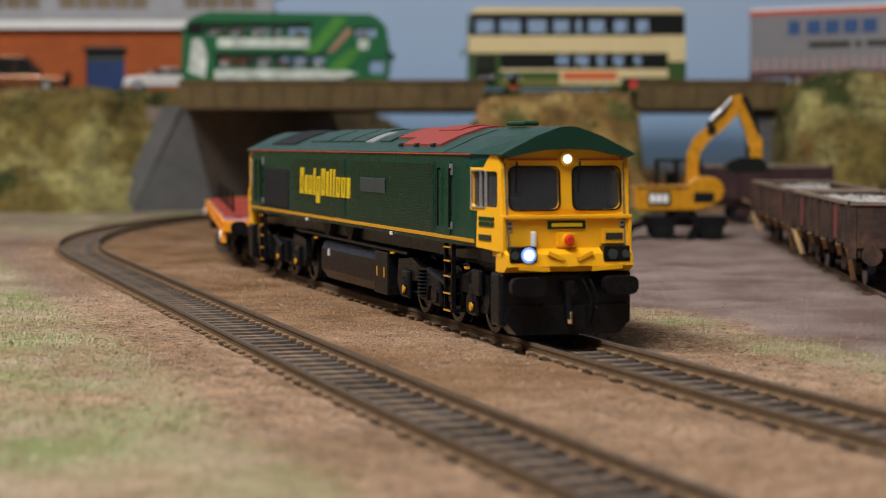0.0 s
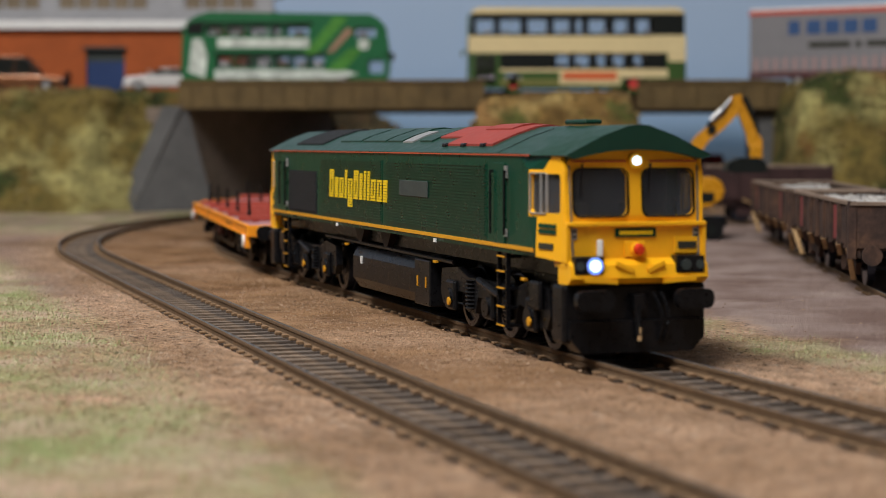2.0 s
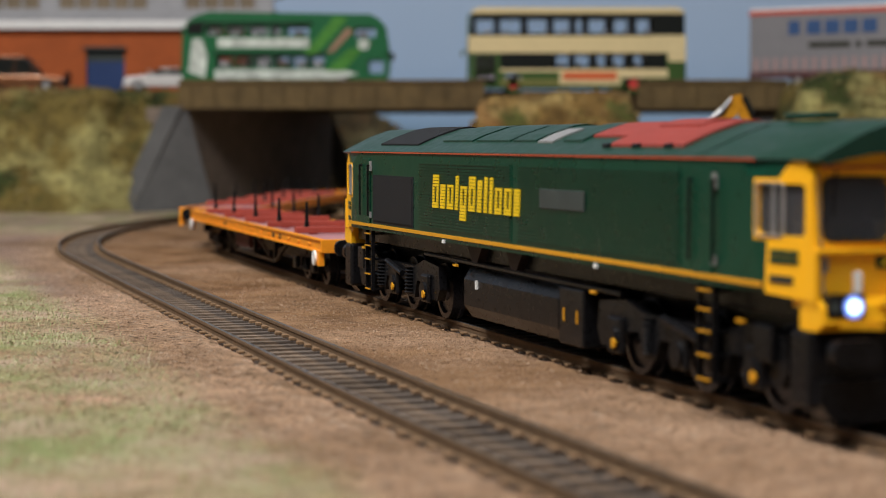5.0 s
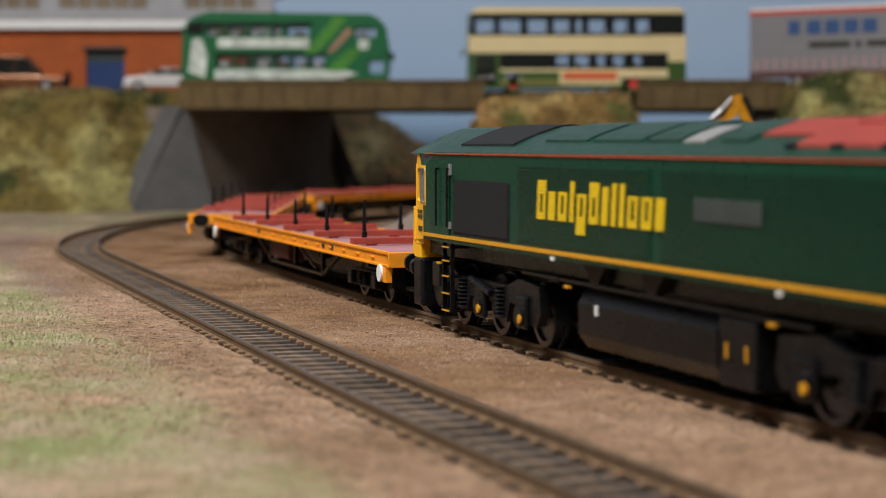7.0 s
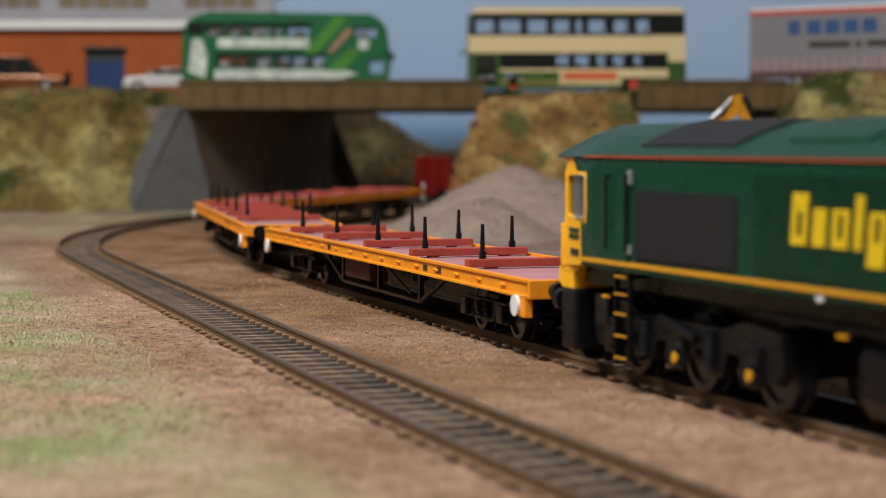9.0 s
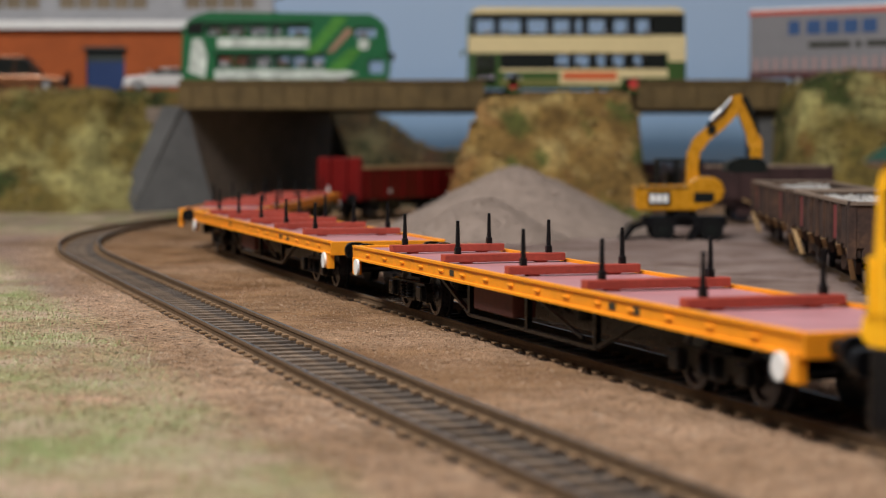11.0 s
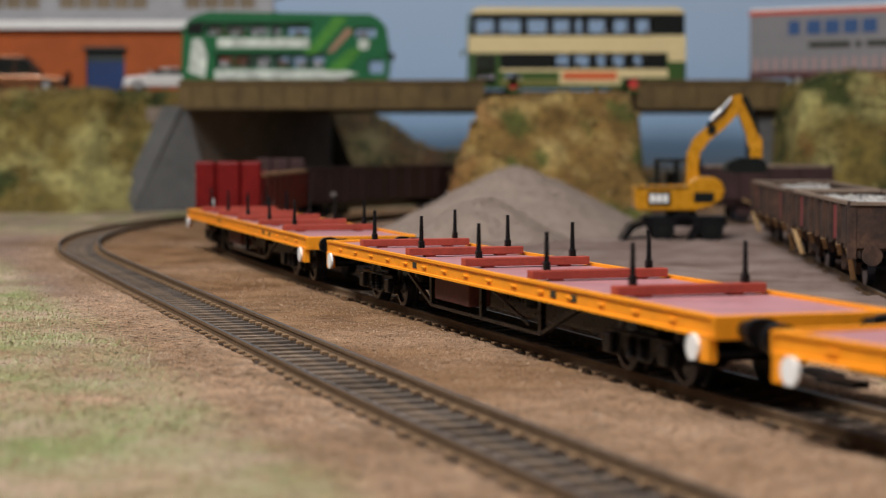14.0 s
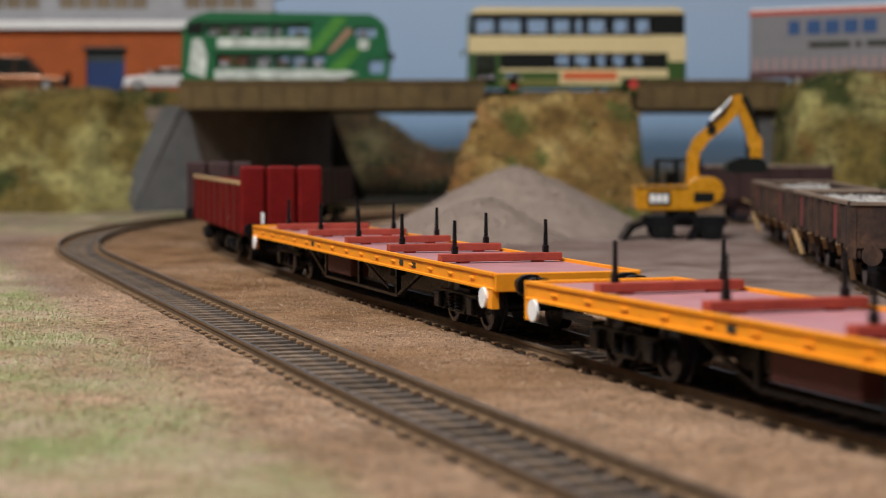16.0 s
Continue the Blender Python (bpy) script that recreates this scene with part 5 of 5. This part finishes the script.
def excavator(at):
    d = thing("wheeled_excavator", "yellow wheeled excavator with raised boom and black grab", "excavator", "", at)
    body = part("body", prism(bmesh.new(), [(0, 14.5), (1, 12.5), (30, 12.5), (38, 14.5), (43, 18), (44.5, 22), (43, 26.5), (39, 29), (30, 29.3), (27, 27.2), (26, 25), (1, 24.5), (0, 23)], "y", -11, 11), DIGYELLOW, d, "glossy yellow upper body")
    bmesh_bevel(body, 0.8)
    part("badge_panel", B((6.5, 17.5, -11.4, -10.9, 15, 22)), WINDARK, d)
    for k in range(3):
        part("badge", B((7.4 + k * 3.2, 9.9 + k * 3.2, -11.6, -11.3, 16.4, 20.6), bevel=0.1), WHITE, d, "plain white badge block")
    part("side_vent", B((29, 39, -11.3, -10.8, 16.5, 21.5), bevel=0.2), WINDARK, d)
    for k in range(5):
        part("bonnet_bolt", rod(bmesh.new(), (4 + k * 4.6, -8, 24.4), (4 + k * 4.6, -8, 25.4), 0.7, 8), DIGYELLOW, d)
    cab = new("cab")
    cab.parent = d
    for a, b in ((12, 13.2), (22, 23.2), (33, 34.2)):
        for y in (2, 11):
            part("cab_post", B((a, b, y, y + 1, 24, 37)), WINDARK, cab)
    part("cab_roof", B((11.6, 34.6, 1.6, 12.4, 36.6, 38), bevel=0.4), WINDARK, cab)
    part("cab_glass", B((12.6, 33.6, 2.2, 2.5, 25, 36.6), (12.6, 33.6, 11.4, 11.7, 25, 36.6)), BUSGLASS, cab)
    part("cab_seat", B((17, 24, 4, 10, 24, 31), bevel=0.6), WINDARK, cab)
    # boom, dipper, rams, grab
    bm = bmesh.new()
    prism(bm, [(26.2, 26), (33, 26), (32, 34), (33, 41), (37.5, 47), (44.8, 53), (51.8, 60.5), (53.6, 66.5), (51.5, 69.6), (49.2, 68.8), (47.5, 64.5), (43.2, 58.8), (36.5, 54), (29.8, 48), (26.6, 40)], "y", -4, 1.5)
    boom = part("boom", bm, DIGYELLOW, d, "cranked yellow boom")
    part("boom_ram", rod(rod(bmesh.new(), (38, -4.8, 57), (43, -4.8, 62), 1.25, 10), (43, -4.8, 62), (48, -4.8, 68), 0.7, 8), SILVER, boom)
    part("hose", rod(rod(bmesh.new(), (36, -4.6, 54.5), (44, -4.6, 60.8), 0.8, 8), (44, -4.6, 60.8), (47.5, -4.6, 67), 0.8, 8), RUBBER, boom, "black hydraulic hose")
    part("boom_mark", B((36.5, 40.5, -4.4, -3.9, 50, 54.5)), WINDARK, boom)
    part("dipper", prism(bmesh.new(), [(48.5, 69), (53, 70), (56, 64), (60, 53), (63.8, 47.5), (63.8, 44), (60, 42.5), (57, 44), (56, 50), (52, 60)], "y", -3.4, 0.9), DIGYELLOW, d, "yellow dipper arm")
    part("dipper_ram", rod(rod(bmesh.new(), (54.5, -4.2, 68.5), (58.5, -4.2, 60), 1.5, 10), (58.5, -4.2, 60), (61.8, -4.2, 51), 0.8, 8), WINDARK, d)
    part("grab_link", B((58, 64, -3.8, 1.2, 38, 45), bevel=0.6), DIGYELLOW, d)
    part("grab", prism(bmesh.new(), [(45, 32), (47, 36.5), (52, 38.6), (61, 38.6), (65, 36), (66, 32), (62, 31), (50, 31)], "y", -9, 6), WINDARK, d, "black grab bucket")
    # undercarriage
    part("turntable", rod(bmesh.new(), (24, 0, 9.6), (24, 0, 12.6), 8, 20), WINDARK, d)
    part("chassis", B((4, 46, -8, 8, 4.5, 9.8), bevel=0.6), BLACK, d, "black wheeled undercarriage")
    part("blade", prism(bmesh.new(), [(-7.5, -3), (-5, -3), (0, 3), (5, 5), (5, 8), (-2, 5.5)], "y", -11, 11), BLACK, d, "black dozer blade")
    for y in (-10.9,):
        part("body_trim", B((1, 26, y - 0.3, y, 23.2, 24.2), bevel=0.1), WINDARK, d, "dark trim line")
        part("step", B((20, 27, y - 1.8, y + 0.4, 9.6, 11.4), bevel=0.2), BLACK, d)
    part("outrigger", prism(bmesh.new(), [(24, -3), (29, -3), (34, 6), (30, 7)], "y", -11.5, -9.5), BLACK, d)
    for x in (14, 38):
        for y in (-11, 7):
            w = part("wheel", rod(bmesh.new(), (x, y, 2.6), (x, y + 4, 2.6), 5.8, 20), RUBBER, d)
            part("hub", rod(bmesh.new(), (x, y - 0.3, 2.6), (x, y + 0.3, 2.6), 2.4, 12), WINDARK, w)
    return d


def bmesh_bevel(ob, w):
    bm = bmesh.new()
    bm.from_mesh(ob.data)
    bmesh.ops.bevel(bm, geom=[e for e in bm.edges if len(e.link_faces) == 2 and e.calc_face_angle(0) > 0.6], offset=w * MM, segments=2, affect="EDGES", profile=0.5)
    bm.to_mesh(ob.data)
    bm.free()


excavator(pose(0.0895, 0.900, 0.0) @ Matrix.Scale(0.946, 4))


# ---- siding wagons ----
def siding_wagon(at, ln, top, loaded, label):
    w = thing("ballast_wagon", label, "wagon", "rusty wagons in the siding", at)
    h = ln / 2
    RUST = WAGONRUST if loaded else DARKBOX
    part("floor", B((-h, h, -16, 16, 11.5, 13)), RUST, w)
    for s in (-1, 1):
        side = part("side", B((-h, h, s * 15.8, s * 16.8, 13, top)), RUST, w, "weathered brown wagon side")
        part("top_rim", B((-h, h, s * 15.2, s * 17.4, top - 0.2, top + 1.0), bevel=0.2), RUSTRIM, w, "pale tan top rim")
        n = int(ln / 18)
        for k in range(n + 1):
            u = -h + 3 + (ln - 6) * k / n
            part("rib", B((u - 1.0, u + 1.0, s * 16.8, s * 17.9, 12.4, top - 0.2)), RUST, side)
        for k in (1, n - 2) if loaded else ():
            u = -h + 3 + (ln - 6) * (k + 0.5) / n
            part("patch", B((u - 6, u + 6, s * 16.8, s * 17.0, 13.6, top - 1)), OXIDE, side, "faded red panel")
        for k in range(n):
            u = -h + 3 + (ln - 6) * (k + 0.5) / n
            part("strut", beam(bmesh.new(), (u - 5, s * 17, 12.4), (u + 4, s * 15, 8.6), 1.4, 0.8), TIMBER if k % 2 else RUST, w)
        part("solebar", B((-h, h, s * 13.6, s * 14.6, 9.4, 12.4)), RUST, w)
        for e in (-1, 1):
            part("end_post", B((e * (h - 1.6), e * (h + 0.8), s * 15, s * 17.6, 9, top + 1.2), bevel=0.2), RUST, w)
            part("end_strut", beam(bmesh.new(), (e * (h - 2), s * 17, 12), (e * (h - 9), s * 14.4, 2.5), 1.6, 0.8), TIMBER, w)
    for e in (-1, 1):
        part("end_wall", B((e * (h - 0.4), e * (h + 0.6), -16, 16, 12.2, top)), RUST, w)
        part("end_rim", B((e * (h - 1.2), e * (h + 1.2), -17, 17, top - 0.2, top + 1.0), bevel=0.2), RUSTRIM, w)
        part("hook_plate", B((e * (h + 0.6), e * (h + 1.4), -5, -3.8, 15, 18)), TIMBER, w)
        for s in (-1, 1):
            bf = part("buffer", rod(bmesh.new(), (e * h, s * 11.3, 10.4), (e * (h + 6), s * 11.3, 10.4), 1.5, 12), RUST, w)
            part("buffer_head", rod(bmesh.new(), (e * (h + 5.8), s * 11.3, 10.4), (e * (h + 7), s * 11.3, 10.4), 3.0, 18), RUST, bf, "round rusty buffer head")
    if loaded:
        rnd = random.Random(int(ln + top))
        v, f = [], []
        for _ in range(1500):
            u, y = rnd.uniform(-h + 2, h - 2), rnd.uniform(-15, 15)
            pebble(v, f, u, y, top - 2.6 + 1.6 * fbm(u, y, 0, 0.05) + rnd.uniform(0, 0.6), rnd.uniform(0.6, 1.3), rnd)
        tagged(raw("ballast_load", v, f, STONE, w, "grey broken stone load"), kind="stuff")
        part("load_bed", B((-h + 1, h - 1, -15.6, 15.6, 13, top - 3.2)), GRAVEL, w)
    for x in (-h + 30, h - 30) if ln > 100 else (0,):
        for s in (-1, 1):
            part("bogie_frame", prism(bmesh.new(), [(x - 17, 7), (x - 15, 3.4), (x - 10, 3.4), (x - 5, 5), (x + 5, 5), (x + 10, 3.4), (x + 15, 3.4), (x + 17, 7), (x + 12, 9), (x - 12, 9)], "y", s * 11.4, s * 13), RUST, w)
        for k in (-12.5, 12.5):
            ws = part("wheelset", rod(rod(rod(bmesh.new(), (x + k, -9.8, 5.6), (x + k, -7.4, 5.6), 5.6, 20), (x + k, 7.4, 5.6), (x + k, 9.8, 5.6), 5.6, 20), (x + k, -11, 5.6), (x + k, 11, 5.6), 1.2, 8), TYRE, w)
    return w


siding_wagon(pose(0.1425, 0.637, 0, 0, 0, 86.0), 148, 25.0, True, "rusty brown ballast wagon loaded with grey stone")
siding_wagon(pose(0.1548, 0.8055, 0, 0, 0, 85.6), 164, 25.0, True, "second rusty brown ballast wagon coupled behind another")
siding_wagon(pose(0.176, 1.060, 0, 0, 0, 4), 72, 30, False, "short dark brown wagon behind the excavator")


def siding_track():
    """Straight rails under the ballast wagons, half sunk in the yard."""
    track("siding_track", Track((142.5, 637), radians(85.7), []), -420, 280, "siding track sunk in the yard sand")
    track("back_siding", Track((176, 1060), radians(4), []), -60, 150, "short back siding below the bank")


siding_track()

# ---- left of the bridge: factory and cars ----
BLUE = material("blue_door", (0.02, 0.05, 0.16), 0.5, vary=0.1, scale=60)
CLAD = material("grey_cladding", (0.38, 0.38, 0.395), 0.6, vary=0.06, scale=30)
WINBROWN = material("brown_window", (0.23, 0.18, 0.12), 0.3, vary=0.12, scale=40)
COPPER = material("car_copper", (0.27, 0.115, 0.05), 0.25, metal=0.6, vary=0.06, coat=0.5)
CARWHITE = material("car_white", (0.60, 0.58, 0.56), 0.25, vary=0.03, coat=0.5)


def factory():
    f = thing("factory_building", "orange brick factory with white fascia and grey upper storey", "building")
    f.location.z = LOWER
    wall = part("wall", holed([(-640, 82.6), (-150, 82.6), (-150, 131), (-640, 131)], [rrect(-268, -239, 83, 117, 0.3), rrect(-460, -400, 83, 117, 0.3)], lambda p, q: (p, 1438.1, q), (0, 8, 0)), BRICK, f, "orange brick wall")
    part("side_wall", B((-158, -150, 1447, 1600.3, 82.6, 131)), BRICK, f)
    part("fascia", B((-645, -146, 1431.6, 1451.1, 131, 137.5), bevel=0.4), WHITE, f, "white fascia board")
    for a, b in ((-268, -239), (-460, -400)):
        door = part("loading_door", B((a, b, 1441.4, 1443.5, 83, 107)), BLUE, f, "blue loading door")
        for z in np.arange(85, 107, 3):
            part("slat", B((a + 0.5, b - 0.5, 1440.7, 1441.4, z, z + 2.2)), BLUE, door)
        part("door_canopy", B((a, b, 1440.3, 1443.5, 107.2, 117), (a - 1.5, b + 1.5, 1433.8, 1440.3, 116, 118)), GREY, f, "grey panel over the door")
    up = part("upper_storey", B((-640, -134, 1513.8, 1600.3, 84, 152)), CLAD, f, "pale grey clad upper storey")
    part("roof", B((-646, -130, 1509.5, 1606.8, 171, 175), bevel=0.5), CLAD, f)
    part("parapet", B((-640, -134, 1513.8, 1600.3, 166, 171)), CLAD, f)
    part("flat_roof", B((-640, -150, 1447, 1512.7, 130, 132.5)), GREY, f)
    for x in np.arange(-630, -140, 14.2):
        k = int((x + 630) / 14.2) % 12
        if k in (4, 5, 10):
            part("clad_panel", B((x, x + 13, 1514.9, 1518.1, 152, 166)), CLAD, up)
        else:
            part("window_pane", B((x + 0.8, x + 12.4, 1516, 1518.1, 152.2, 165.8)), WINBROWN, up, "brown tinted window")
        part("mullion", B((x - 0.8, x + 0.8, 1513.8, 1518.7, 152, 166)), CLAD, up)
    part("back_wall", B((-640, -134, 1518.8, 1524.6, 152, 166)), CLAD, f)


factory()


def car(at, paint, label, ln, h, suv):
    """Length along x from 0, front towards +x, the seen side towards -y."""
    c = thing("car", label, "car", "", at)
    w = 11.5
    low = [(0.6, 3.2), (ln - 0.6, 3.2), (ln, 6), (ln - 1, 9.6), (ln * 0.72, 11.2), (ln * 0.05, 11.6), (0, 8)]
    cabp = [(ln * 0.04, 11.2), (ln * 0.74, 11.0), (ln * 0.56, h), (ln * (0.06 if suv else 0.24), h)] if suv else [(ln * 0.1, 11.2), (ln * 0.76, 10.8), (ln * 0.55, h), (ln * 0.3, h)]
    wheels = (ln * 0.19, ln * 0.81)
    body = part("body", prism(bmesh.new(), low, "y", -w, w), paint, c)
    bmesh_bevel(body, 0.9)
    cabin = part("cabin", prism(bmesh.new(), cabp, "y", -w + 1.2, w - 1.2), WINDARK, c, "dark car windows")
    part("roof", B((cabp[3][0] + 0.5, cabp[2][0] - 0.5, -w + 1.1, w - 1.1, h - 0.3, h + 0.7), bevel=0.3), paint, c)
    for s in (-1, 1):
        for u in (0.02, 0.35, 0.56):
            part("pillar", beam(bmesh.new(), (ln * (u + 0.06), s * (w - 0.9), 11), (ln * (u + 0.12), s * (w - 1.1), h), 0.9, 0.6), paint, c)
        for x in wheels:
            bus_wheel(c, x, s * (w + 0.2), 4.4 if suv else 3.9, 4.4 if suv else 3.9, SILVER)
        part("headlamp", B((ln - 1.4, ln - 0.2, s * 6, s * 10.5, 6.6, 9), bevel=0.2), SILVER, c)
    part("bumper", B((ln - 0.8, ln + 0.5, -w + 0.5, w - 0.5, 3.2, 5.8), (-0.5, 0.8, -w + 0.5, w - 0.5, 3.2, 5.8), bevel=0.3), WINDARK if suv else paint, c)
    if suv:
        part("spare_wheel", rod(bmesh.new(), (ln + 0.4, 0, 10), (ln + 3, 0, 10), 4.2, 18), RUBBER, c)
    return c


car(pose(-0.330, 1.365, 0.0798), COPPER, "copper brown off-road car parked by the factory", 61, 24, True)
car(pose(-0.1695, 1.360, 0.0798, 0, 0, 180), CARWHITE, "white low sports car parked beside the bridge", 56, 15.5, False)


# ---- what moves ----
def motions():
    """The train runs along the main track: vehicles, bogies that turn under them, wheels that roll."""
    step = [round(0.1 * k, 1) for k in range(161)]
    slow = [round(0.25 * k, 2) for k in range(65)]

    def run(vehicle, bogies, behind, half):
        walk(vehicle, [(t, pose(*(MM * c for c in MAIN.vehicle(travelled(t) - behind, half)[:2]), 0, 0, 0, math.degrees(MAIN.vehicle(travelled(t) - behind, half)[2]))) for t in slow])
        for k, bog in zip((1, -1), bogies):
            rows = []
            for t in slow:
                s = travelled(t) - behind
                turn = MAIN.at(s + k * half)[2] - MAIN.vehicle(s, half)[2]
                rows.append((t, pose(k * half * MM, 0, 0, 0, 0, math.degrees(turn))))
            walk(bog, rows)
            for w in bog.children:
                r = w.get("rolls")
                if r:
                    x = w.location.x
                    walk(w, [(t, pose(x, 0, r * MM, 0, math.degrees((travelled(t) - 35.4) / r), 0)) for t in step])

    run(*LOCO, 0, 87)
    for i, (w, b) in enumerate(FLATS):
        run(w, b, 280.1 + 276 * i, 88)
    run(*BOXES[0], 1067.5, 45)
    run(*BOXES[1], 1279.5, 82)


motions()
